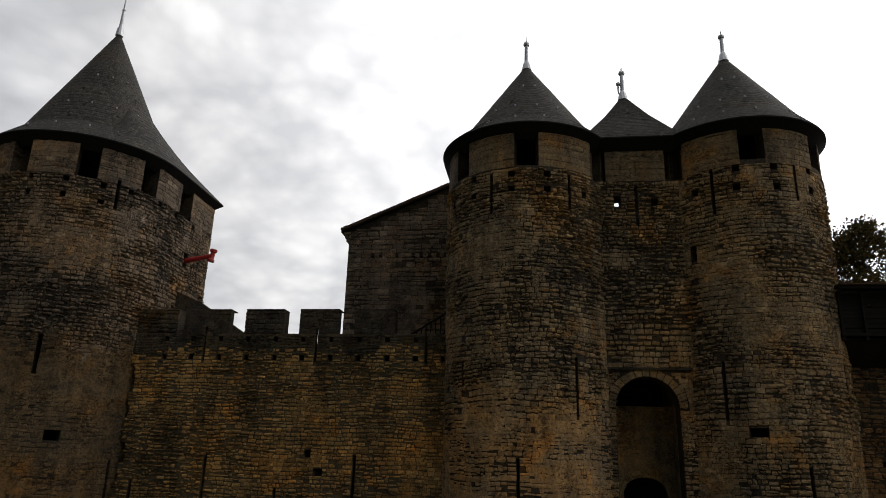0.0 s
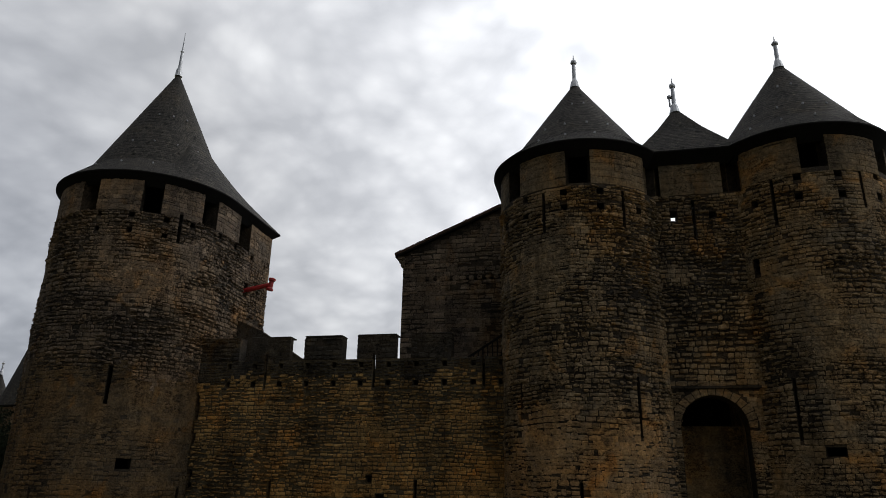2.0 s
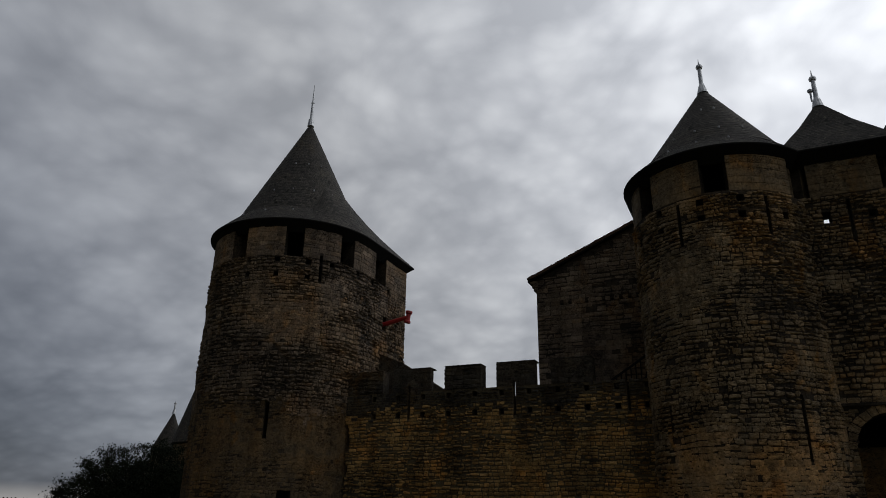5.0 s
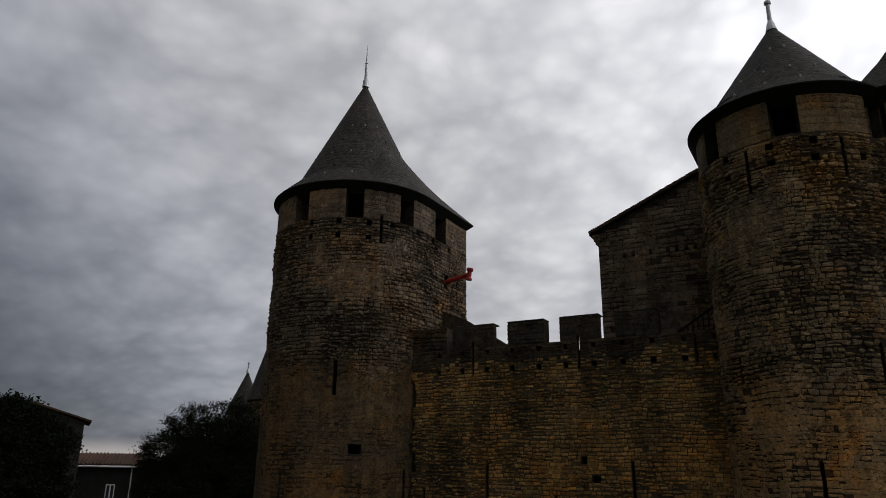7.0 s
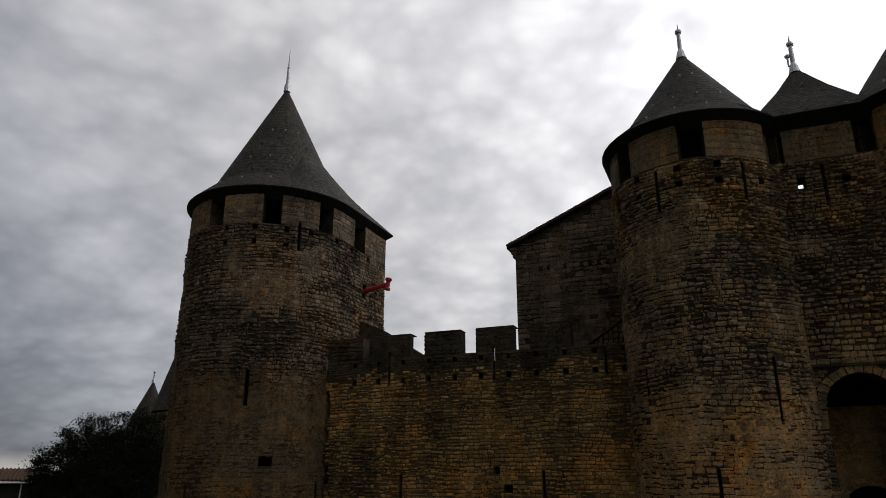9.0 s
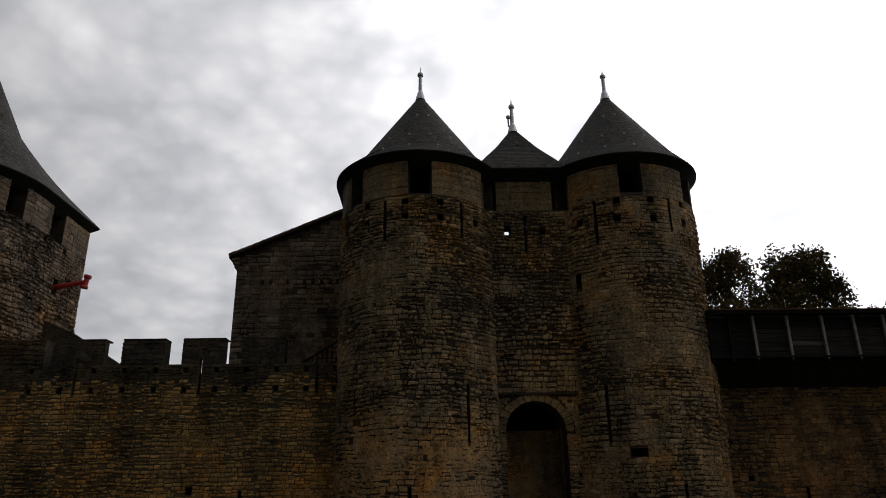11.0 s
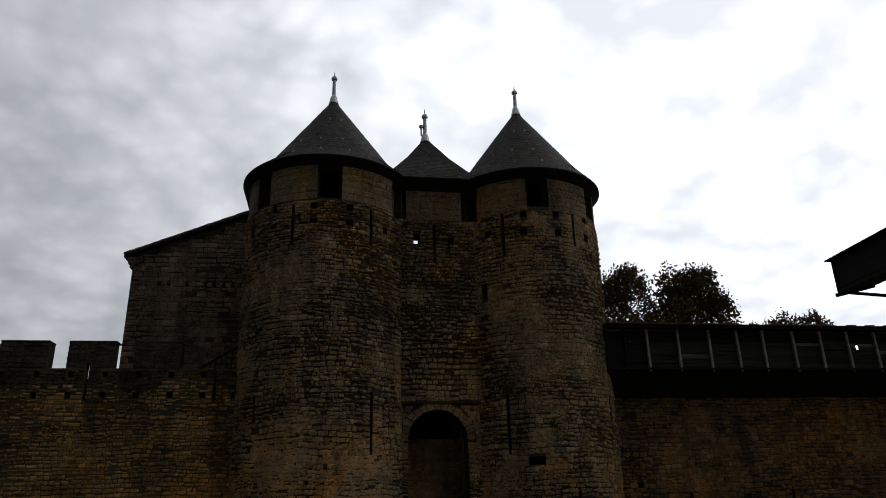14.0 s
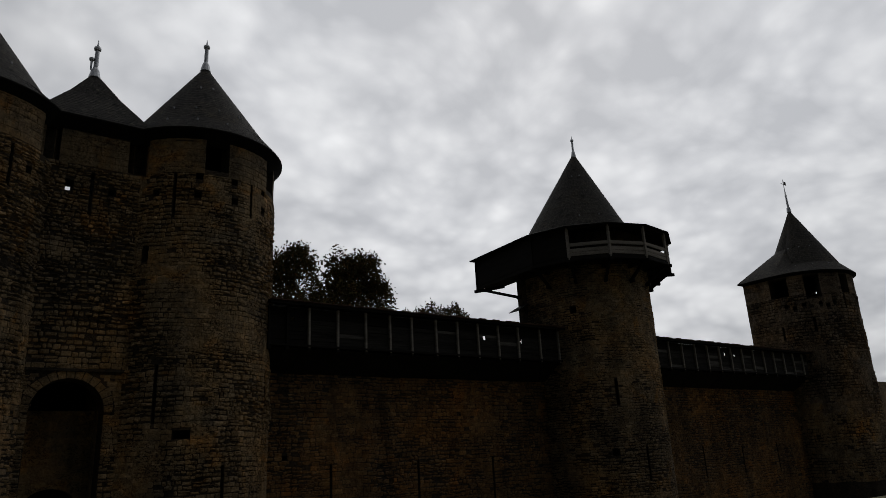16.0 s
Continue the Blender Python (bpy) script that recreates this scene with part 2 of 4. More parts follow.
BARK = plain_material("tree_bark", (0.10, 0.085, 0.065), 0.95, 0, 0.4, 8.0, (1, 1, 0.3))


def leaf_material(name, tones):
    m, g, b = material(name)
    pick = g.put("ShaderNodeNewGeometry").outputs["Random Per Island"]
    g.join(g.ramp(pick, [(i / (len(tones) - 1), t) for i, t in enumerate(tones)]), b.inputs["Base Color"])
    b.inputs["Roughness"].default_value = 0.95
    b.inputs["Specular IOR Level"].default_value = 0.04
    return m


LEAF = leaf_material("plane_leaf", [(0.055, 0.05, 0.02), (0.09, 0.07, 0.025), (0.06, 0.055, 0.022), (0.15, 0.08, 0.028)])
PINE = leaf_material("pine_needles", [(0.008, 0.010, 0.006), (0.012, 0.015, 0.008), (0.009, 0.012, 0.007)])
GLASS, _g, _b = material("window_glass")
_b.inputs["Base Color"].default_value = (0.04, 0.045, 0.05, 1)
_b.inputs["Roughness"].default_value = 0.08


# ---- building blocks ----
def empty(name, x=0.0, y=0.0, z=0.0):
    ob = new(name)
    ob.location = (x, y, z)
    return ob


def link(name, mesh, mat, parent=None, label=""):
    ob = new(name, mesh)
    if mat and not mesh.materials:
        mesh.materials.append(mat)
    if parent:
        ob.parent = parent
        ob.matrix_parent_inverse = Matrix.Identity(4)
    if label:
        tagged(ob, label)
    return ob


def part(name, bm, mat, parent=None, label="", smooth=False):
    mesh = bpy.data.meshes.new(name)
    bmesh.ops.recalc_face_normals(bm, faces=bm.faces[:])
    if smooth:
        for f in bm.faces:
            f.smooth = True
    bm.to_mesh(mesh)
    bm.free()
    return link(name, mesh, mat, parent, label)


def raw(name, verts, faces, mat, parent=None, label=""):
    mesh = bpy.data.meshes.new(name)
    mesh.from_pydata(verts, [], faces)
    mesh.update()
    return link(name, mesh, mat, parent, label)


def box(bm, x0, x1, y0, y1, z0, z1, bevel=0.0, m=None):
    vs = [bm.verts.new(Vector((x, y, z))) for x in (x0, x1) for y in (y0, y1) for z in (z0, z1)]
    fs = [bm.faces.new([vs[i] for i in q]) for q in ((0, 1, 3, 2), (4, 6, 7, 5), (0, 4, 5, 1), (2, 3, 7, 6), (0, 2, 6, 4), (1, 5, 7, 3))]
    if bevel:
        es = list({e for f in fs for e in f.edges})
        got = bmesh.ops.bevel(bm, geom=es, offset=bevel, segments=1, affect="EDGES")
        vs = list({v for v in vs if v.is_valid} | {v for f in got["faces"] for v in f.verts})
    if m is not None:
        bmesh.ops.transform(bm, matrix=m, verts=[v for v in vs if v.is_valid])


def boxed(name, dims, mat, parent=None, label="", bevel=0.015, m=None):
    bm = bmesh.new()
    box(bm, *dims, bevel, m)
    return part(name, bm, mat, parent, label)


def beam(bm, a, b, w, h):
    """A squared timber from a to b."""
    a, b = Vector(a), Vector(b)
    d = b - a
    m = Matrix.Translation((a + b) / 2) @ d.to_track_quat("X", "Z").to_matrix().to_4x4()
    box(bm, -d.length / 2, d.length / 2, -w / 2, w / 2, -h / 2, h / 2, min(w, h) * 0.08, m)


def tube(bm, rings, n=12, cx=0.0, cy=0.0):
    """A turned body round a vertical axis from (radius, z) rings."""
    loops = []
    for r, z in rings:
        loops.append([bm.verts.new((cx + r * math.cos(2 * math.pi * i / n), cy + r * math.sin(2 * math.pi * i / n), z)) for i in range(n)])
    for a, b in zip(loops, loops[1:]):
        for i in range(n):
            bm.faces.new((a[i], a[(i + 1) % n], b[(i + 1) % n], b[i]))
    bm.faces.new(loops[0][::-1])
    bm.faces.new(loops[-1])


def rod(bm, a, b, r0, r1, n=8):
    a, b = Vector(a), Vector(b)
    d = b - a
    m = Matrix.Translation(a) @ d.to_track_quat("Z", "Y").to_matrix().to_4x4()
    p = [[bm.verts.new(m @ Vector((r * math.cos(2 * math.pi * i / n), r * math.sin(2 * math.pi * i / n), z))) for i in range(n)] for r, z in ((r0, 0), (r1, d.length))]
    for i in range(n):
        bm.faces.new((p[0][i], p[0][(i + 1) % n], p[1][(i + 1) % n], p[1][i]))
    bm.faces.new(p[0][::-1])
    bm.faces.new(p[1])


# plans: a function of the length u along the wall to place and outward normal
def horseshoe(cx, cy, r):
    q = math.pi * r / 2

    def plan(u):
        if u > q:
            return cx + r, cy + u - q, 1.0, 0.0
        if u < -q:
            return cx - r, cy - u - q, -1.0, 0.0
        f = u / r
        return cx + r * math.sin(f), cy - r * math.cos(f), math.sin(f), -math.cos(f)
    return plan


def straight(y):
    return lambda u: (u, y, 0.0, -1.0)


def at(plan, u, z, out=0.0):
    x, y, nx, ny = plan(u)
    return (x + nx * out, y + ny * out, z)


def shell(name, plan, us, zs, openings, thick, mat, parent, label=""):
    """A wall of that thickness along a plan, with openings (u0, u1, z0, z1) cut right through."""
    us = sorted({round(v, 3) for v in us} | {round(v, 3) for o in openings for v in o[:2] if us[0] < v < us[-1]})
    zs = sorted({round(v, 3) for v in zs} | {round(v, 3) for o in openings for v in o[2:4] if zs[0] < v < zs[-1]})
    nu, nz = len(us) - 1, len(zs) - 1

    def solid(i, j):
        if not (0 <= i < nu and 0 <= j < nz):
            return False
        u, z = (us[i] + us[i + 1]) / 2, (zs[j] + zs[j + 1]) / 2
        return not any(o[0] < u < o[1] and o[2] < z < o[3] for o in openings)
    verts, index, faces = [], {}, []

    def v(i, j, k):
        if (i, j, k) not in index:
            index[i, j, k] = len(verts)
            verts.append(at(plan, us[i], zs[j], -thick * k))
        return index[i, j, k]
    for i in range(nu):
        for j in range(nz):
            if not solid(i, j):
                continue
            faces.append((v(i, j, 0), v(i + 1, j, 0), v(i + 1, j + 1, 0), v(i, j + 1, 0)))
            faces.append((v(i, j, 1), v(i, j + 1, 1), v(i + 1, j + 1, 1), v(i + 1, j, 1)))
            for di, dj, a, b in ((-1, 0, (i, j), (i, j + 1)), (1, 0, (i + 1, j + 1), (i + 1, j)), (0, -1, (i + 1, j), (i, j)), (0, 1, (i, j + 1), (i + 1, j + 1))):
                if not solid(i + di, j + dj):
                    faces.append((v(*a, 0), v(*b, 0), v(*b, 1), v(*a, 1)))
    return raw(name, verts, faces, mat, parent, label)


def lay(rng, u0, u1, z0, z1, openings, course=(0.19, 0.30), width=(0.22, 0.68), proud=(0.015, 0.13), joint=0.046, rough=1.0, tight=0.12):
    """Courses of stones (u, z, width, height, proud, wear) over a wall face, kept clear of its openings. Wear comes in patches."""
    out, z, seed = [], z0, rng.uniform(0, 50)
    while z < z1 - 0.08:
        h = min(rng.uniform(*course), z1 - z)
        spans = [(u0, u1)]
        for o in openings:
            if min(o[3], z + h) - max(o[2], z) > 0.22 * h:
                spans = [s for a, b in spans for s in ((a, min(b, o[0])), (max(a, o[1]), b)) if s[1] - s[0] > 0.06]
        for a, b in spans:
            u = a
            while u < b - 0.05:
                w = rng.uniform(*width) * max(0.5, 0.75 + 0.55 * (h - course[0]) / max(0.01, course[1] - course[0]))
                if b - u - w < 0.2:
                    w = b - u
                wear = rough * min(1.15, max(0.02, 0.48 + 1.1 * noise.noise((u * 0.33, z * 0.33, seed)) + 0.8 * noise.noise((u * 0.9, z * 1.1, seed + 4))))
                if rng.random() > 0.045 * wear:
                    hh = h - joint * (0.05 - tight + 2.1 * wear * rng.random()) - (rng.uniform(0.03, 0.10) if rng.random() < 0.36 * wear else 0)
                    ww = w - joint * (-tight + 1.5 * wear * rng.random())
                    dz = rng.uniform(-0.5, 0.5) * max(0, h - hh) + rough * (0.09 * noise.noise((u * 0.55, z * 0.5, seed + 9)) + 0.05 * noise.noise((u * 1.7, z * 0.9, seed + 15)))
                    p = proud[0] + (proud[1] - proud[0]) * min(1.2, wear) * rng.random()
                    if ww > 0.42 and h > 0.2 and rng.random() < 0.3 * wear:
                        cut = rng.uniform(0.35, 0.65)
                        out.append((u + w / 2, z + h / 2 + dz - hh * (1 - cut) / 2, ww, hh * cut - 0.02, p, wear))
                        out.append((u + w / 2 + rng.uniform(-0.03, 0.03), z + h / 2 + dz + hh * cut / 2, ww, hh * (1 - cut) - 0.02, p * rng.uniform(0.5, 1.2), wear))
                    else:
                        out.append((u + w / 2, z + h / 2 + dz, ww, hh, p, wear))
                u += w
        z += h
    return out


RIM = ((-1, -1), (0.1, -1), (1, -1), (1, 0.05), (1, 1), (-0.08, 1), (-1, 1), (-1, -0.05))
BLOCK = [(i, (i + 1) % 8, 8 + (i + 1) % 8, 8 + i) for i in range(8)] + [(8 + i, 8 + (i + 1) % 8, 16) for i in range(8)]


def stone_pool(rng):
    """Irregular field stones of unit size, with eight knocked-off corners and a domed face."""
    pool = []
    for k in range(12):
        j = lambda s: rng.uniform(-s, s)
        cut = [rng.uniform(0.8, 1.0) if abs(a) == 1 == abs(b) else 1.0 for a, b in RIM]
        vs = [(a * 0.5 * c + j(0.02), 0.03, b * 0.5 * c + j(0.045)) for (a, b), c in zip(RIM, cut)]
        vs += [(a * 0.455 * c + j(0.025), -1.0 + j(0.22), b * 0.41 * c + j(0.05)) for (a, b), c in zip(RIM, cut)]
        vs.append((j(0.15), -1.18 + j(0.1), j(0.15)))
        mesh = bpy.data.meshes.new("stone")
        mesh.from_pydata(vs, [], BLOCK)
        mesh.update()
        pool.append(mesh)
    return pool


RNG = random.Random(11)
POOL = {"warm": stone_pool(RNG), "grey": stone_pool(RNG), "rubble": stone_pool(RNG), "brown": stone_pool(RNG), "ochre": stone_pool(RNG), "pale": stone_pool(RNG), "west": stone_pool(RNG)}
for _k, _m in (("warm", STONE_ONE), ("grey", GREYSTONE_ONE), ("rubble", RUBBLE_ONE), ("brown", SHADED_RUBBLE_ONE), ("ochre", OCHRE_ONE), ("pale", LIT_OCHRE_ONE), ("west", SHADED_OCHRE_ONE)):
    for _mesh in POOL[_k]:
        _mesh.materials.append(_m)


def stonework(plan, stones, parent, mat, pool, near):
    """Sets the stones of a wall: those in the stretch near (u0, u1, z0, z1), 300 at most, one by one, the rest joined."""
    rng = random.Random(len(stones))
    singles, rest = [], []
    for s in stones:
        (singles if near[0] < s[0] < near[1] and near[2] < s[1] < near[3] and len(singles) < 300 else rest).append(s)
    for u, z, w, h, p, wear in singles:
        x, y, nx, ny = plan(u)
        ob = new("stone", rng.choice(pool))
        ob.parent = parent
        m = Matrix(((-ny, -nx, 0, x), (nx, -ny, 0, y), (0, 0, 1, z), (0, 0, 0, 1)))
        flip = Matrix.Diagonal((w, p, h, 1))
        ob.matrix_local = m @ flip
    verts, faces = [], []
    for u, z, w, h, p, wear in rest:
        n = len(verts)
        j = lambda s: rng.uniform(-s, s) * (0.4 + 1.3 * wear)
        low = min(w, h) * 0.5
        cut = [low * rng.uniform(0, 0.42) * min(1, wear) if abs(a) == 1 == abs(b) else 0.0 for a, b in RIM]
        for (a, b), c in zip(RIM, cut):
            verts.append(at(plan, u + a * (w / 2 - c) + j(0.014), z + b * (h / 2 - 0.6 * c) + j(0.018), -0.01))
        for (a, b), c in zip(RIM, cut):
            verts.append(at(plan, u + a * (w / 2 - c - 0.01 - 0.016 * wear) + j(0.018), z + b * (h / 2 - 0.6 * c - (0.01 + 0.02 * wear) * (1.25 if b > 0 else 0.6)) + j(0.016), p + j(0.018)))
        verts.append(at(plan, u + j(0.06), z + j(0.03), p * 1.2 + 0.004))
        faces += [tuple(n + v for v in f) for f in BLOCK]
    return tagged(raw("stonework", verts, faces, mat, parent), kind="stuff")


def spread(a, b, step):
    n = max(1, math.ceil((b - a) / step))
    return [a + (b - a) * i / n for i in range(n + 1)]


def deg(r, *pairs):
    """Openings given in degrees round a tower, as lengths along its wall."""
    return [(radians(a) * r, radians(b) * r, c, d) for a, b, c, d in pairs]


def slit(f, z0, z1, r, w=0.13):
    c = radians(f) * r
    return (c - w / 2, c + w / 2, z0, z1)


def hole(f, z, r, s=0.3):
    c = radians(f) * r
    return (c - s / 2, c + s / 2, z - s / 2, z + s / 2)


def slate_roof(name, outline, kinks, apex, parent, label, courses=14):
    """A slate roof from an eave outline over a ring of kinks to the apex, in overlapping courses."""
    bm = bmesh.new()
    uvl = bm.loops.layers.uv.new("UVMap")
    n = len(outline)
    levels = [(outline, 0.0)]
    for k in range(1, courses + 1):
        f = k / courses
        levels.append(([Vector(a).lerp(Vector(b), f) for a, b in zip(outline, kinks)], f))
    top = Vector(apex)
    for k in range(1, courses * 2):
        f = k / (courses * 2)
        levels.append(([Vector(b).lerp(top, f) for b in kinks], 1 + f))
    run = [0.0]
    for i in range(n):
        run.append(run[-1] + (Vector(outline[(i + 1) % n]) - Vector(outline[i])).length)
    slope, heights = 0.0, [0.0]
    for (a, _), (b, _) in zip(levels, levels[1:]):
        slope += (Vector(b[0]) - Vector(a[0])).length
        heights.append(slope)
    prev = None
    for k, (ring, f) in enumerate(levels):
        low = [bm.verts.new(Vector(p)) for p in ring]
        if prev is not None:
            for i in range(n):
                j = (i + 1) % n
                fc = bm.faces.new((prev[i], prev[j], low[j], low[i]))
                for lp, (uu, hh) in zip(fc.loops, ((run[i], heights[k - 1]), (run[i + 1], heights[k - 1]), (run[i + 1], heights[k]), (run[i], heights[k]))):
                    lp[uvl].uv = (uu, hh)
        if k == len(levels) - 1:
            tip = bm.verts.new(top)
            for i in range(n):
                fc = bm.faces.new((low[i], low[(i + 1) % n], tip))
                for lp, uu in zip(fc.loops, (run[i], run[i + 1], run[i])):
                    lp[uvl].uv = (uu, heights[-1])
            break
        # the lip of each course stands a little proud
        axis = Vector((top.x, top.y, 0))
        hi = []
        for v in low:
            d = Vector((v.co.x, v.co.y, 0)) - axis
            d.normalize()
            hi.append(bm.verts.new(v.co + d * 0.006 + Vector((0, 0, 0.003))) if k else v)
        if k:
            for i in range(n):
                j = (i + 1) % n
                bm.faces.new((low[i], low[j], hi[j], hi[i]))
        prev = hi
    return part(name, bm, SLATE, parent, label)


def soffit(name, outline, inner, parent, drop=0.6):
    """The eave: a fascia below the slates' edge and boards back to the wall, darkened and dropped for shade."""
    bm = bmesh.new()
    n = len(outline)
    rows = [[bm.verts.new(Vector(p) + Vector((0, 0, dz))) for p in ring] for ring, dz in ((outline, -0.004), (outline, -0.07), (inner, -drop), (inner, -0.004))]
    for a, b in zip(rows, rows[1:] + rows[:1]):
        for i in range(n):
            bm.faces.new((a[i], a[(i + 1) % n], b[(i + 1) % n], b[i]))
    return part(name, bm, EAVE, parent, "eave boards darkened for the shade beneath")


def finial(x, y, z, height, parent, kind="ball", fat=1.0):
    bm = bmesh.new()
    if kind == "spike":
        tube(bm, [(r, z + k) for r, k in [(0.22, -0.25), (0.17, 0.25), (0.11, 0.3), (0.08, height * 0.5), (0.11, height * 0.52), (0.06, height * 0.56), (0.015, height)]], 10, x, y)
    else:
        h = height
        tube(bm, [(r * fat, z + k) for r, k in [(0.27, -0.3), (0.19, 0.05), (0.17, 0.12), (0.11, 0.25), (0.095, h * 0.66), (0.15, h * 0.68), (0.17, h * 0.73), (0.14, h * 0.78), (0.05, h * 0.80), (0.03, h * 0.9), (0.012, h)]], 10, x, y)
    return part("finial", bm, ZINC, parent, "weathered zinc roof finial")


def vents(apex, r, ze, rows, parent, zk=None, rk=0.0):
    """Small zinc slate hooks that catch the light on a cone of base radius r at height ze."""
    for f0, count, face in rows:
        for i in range(count):
            a = radians(face + (i - (count - 1) / 2) * 22)
            z = ze + (apex[2] - ze) * f0
            if zk is None:
                rr = r * (1 - f0)
            else:
                rr = r + (rk - r) * (z - ze) / (zk - ze) if z < zk else rk * (apex[2] - z) / (apex[2] - zk)
            bm = bmesh.new()
            p = Vector((apex[0] + math.sin(a) * (rr + 0.02), apex[1] - math.cos(a) * (rr + 0.02), z))
            box(bm, -0.04, 0.04, -0.05, 0.05, -0.05, 0.06, 0.015, Matrix.Translation(p) @ pose(0, 0, 0, 0, 0, math.degrees(a)))
            part("roof_hook", bm, LEAD, parent)


def plan_ring(cx, cy, r, length, z, n_arc=48, n_flank=5):
    """A closed horseshoe outline: arc in front, flanks back, straight back."""
    pts = []
    for i in range(n_flank):
        pts.append(Vector((cx - r, cy + length * (1 - i / n_flank), z)))
    for i in range(n_arc + 1):
        f = -math.pi / 2 + math.pi * i / n_arc
        pts.append(Vector((cx + r * math.sin(f), cy - r * math.cos(f), z)))
    for i in range(1, n_flank + 1):
        pts.append(Vector((cx + r, cy + length * i / n_flank, z)))
    for i in range(1, 8):
        pts.append(Vector((cx + r - 2 * r * i / 8, cy + length, z)))
    return pts


def round_tower(name, label, cx, cy, r, flank, openings, mats, near, roof, proud=(0.015, 0.14), rng_seed=1, face=(-95, 95), sill=14.3, course=(0.12, 0.25), split=4.5, base=None, floor_z=13.9):
    """A horseshoe tower: wall with openings, stones, slate roof, eave and finial."""
    stone, pool = mats
    t = empty(name)
    tagged(t, label, "tower")
    plan = horseshoe(cx, cy, r)
    q = math.pi * r / 2
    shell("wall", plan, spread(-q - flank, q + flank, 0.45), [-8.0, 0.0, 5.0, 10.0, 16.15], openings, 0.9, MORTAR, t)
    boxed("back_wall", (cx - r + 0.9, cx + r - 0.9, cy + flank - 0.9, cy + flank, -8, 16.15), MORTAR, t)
    boxed("upper_floor", (cx - r + 0.95, cx + r - 0.95, cy - r * 0.6, cy + flank - 0.95, floor_z, floor_z + 0.2), OAK_DARK_SHADED, t)
    rng = random.Random(rng_seed)
    ua, ub = radians(face[0]) * r, radians(face[1]) * r
    ua, ub = max(ua, -q - flank), min(ub, q + flank)
    st, low, upper = lay(rng, ua, ub, -1.6, sill, openings, proud=proud, course=course, width=(0.13, 0.38)), [], []
    for s in st:
        # the less weathered masonry below ends in a ragged line
        if s[1] + 2.6 * noise.noise((s[0] * 0.35, s[1] * 0.3, rng_seed)) + rng.uniform(-0.5, 0.5) < split:
            low.append((s[0], s[1], s[2] + 0.016, s[3] + 0.016, 0.01 + 0.2 * s[4], 0.5 * s[5]) if base else s[:4] + (0.012 + 0.5 * s[4], 0.8 * s[5]))
        else:
            upper.append(s)
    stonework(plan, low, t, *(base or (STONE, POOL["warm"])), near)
    st = upper
    stonework(plan, st, t, stone, POOL[pool], (0, 0, 0, 0))
    top = lay(rng, ua, ub, sill, 16.1, openings, (0.24, 0.36), (0.4, 0.9), (0.02, 0.024), 0.003, 0.12)
    stonework(plan, top, t, PARAPET if stone is STONE else stone, POOL[pool], (0, 0, 0, 0))
    ov, ze, apex, kink = roof["over"], roof["eave"], roof["apex"], roof["kink"]
    outline = plan_ring(cx, cy, r + ov, flank + ov, ze)
    inner = plan_ring(cx, cy, r - 0.2, flank - 0.2, ze)
    ks = []
    for p in outline:
        d = Vector((p.x - apex[0], p.y - apex[1], 0))
        ang = math.degrees(math.atan2(d.x, -d.y))
        zk = roof["kz"]
        straight_r = roof.get("flare", 1.0) * (r + ov) * (apex[2] - zk) / (apex[2] - ze)
        zs = kink[3] if len(kink) > 3 else zk
        side = ang * kink[2]
        w = min(1, max(0, (side - kink[1]) / 16)) if kink[2] else 0
        rk = straight_r * (1 - w) + kink[0] * w
        ks.append(Vector((apex[0], apex[1], zk * (1 - w) + zs * w)) + d.normalized() * rk)
    slate_roof("roof", outline, ks, apex, t, "conical grey slate roof")
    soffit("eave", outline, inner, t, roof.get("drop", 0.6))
    finial(apex[0], apex[1], apex[2], roof["finial"], t, roof.get("kind", "ball"))
    zk = roof["kz"]
    vents(apex, r + ov, ze, roof.get("vents", ()), t, zk, roof.get("flare", 1.0) * (r + ov) * (apex[2] - zk) / (apex[2] - ze))
    return t


# ---- ground ----
def build_ground():
    bm = bmesh.new()
    xs = [-3000, -600, -200, -120, -90, -70, -60, -50, -44, -38, -30, -20, -10, 0, 20, 40, 60, 90, 150, 400, 3000]
    ys = [-3000, -400, -100, -40, -15, 0, 10, 13, 16, 20, 30, 38, 39, 45, 60, 80, 120, 300, 3000]
    grid = []
    for x in xs:
        row = []
        for y in ys:
            f = min(1, max(0, (-x - 28) / 22))
            d = min(1, max(0, (y - 10) / 10)) if y < 38.5 else 0
            side = -3.6 * f * f * (3 - 2 * f)
            row.append(bm.verts.new((x, y, min(side, -7.3 * d * (3 - 2 * d) * d))))
        grid.append(row)
    for i in range(len(xs) - 1):
        for j in range(len(ys) - 1):
            bm.faces.new((grid[i][j], grid[i + 1][j], grid[i + 1][j + 1], grid[i][j + 1]))
    tagged(part("ground", bm, EARTH), "bare earth and dry grass with a ditch below the walls", "ground", kind="structure")


build_ground()

GLX, GLY, GLR = -0.53, 32.0, 3.79
GRX, GRY, GRR = 9.39, 32.16, 3.58
LTX, LTY, LTR = -24.02, 31.86, 4.70
HTX, HTY, HTR = 35.07, 30.68, 3.98
FTX, FTY, FTR = 65.85, 31.49, 4.58
EAVE_Z = 16.34

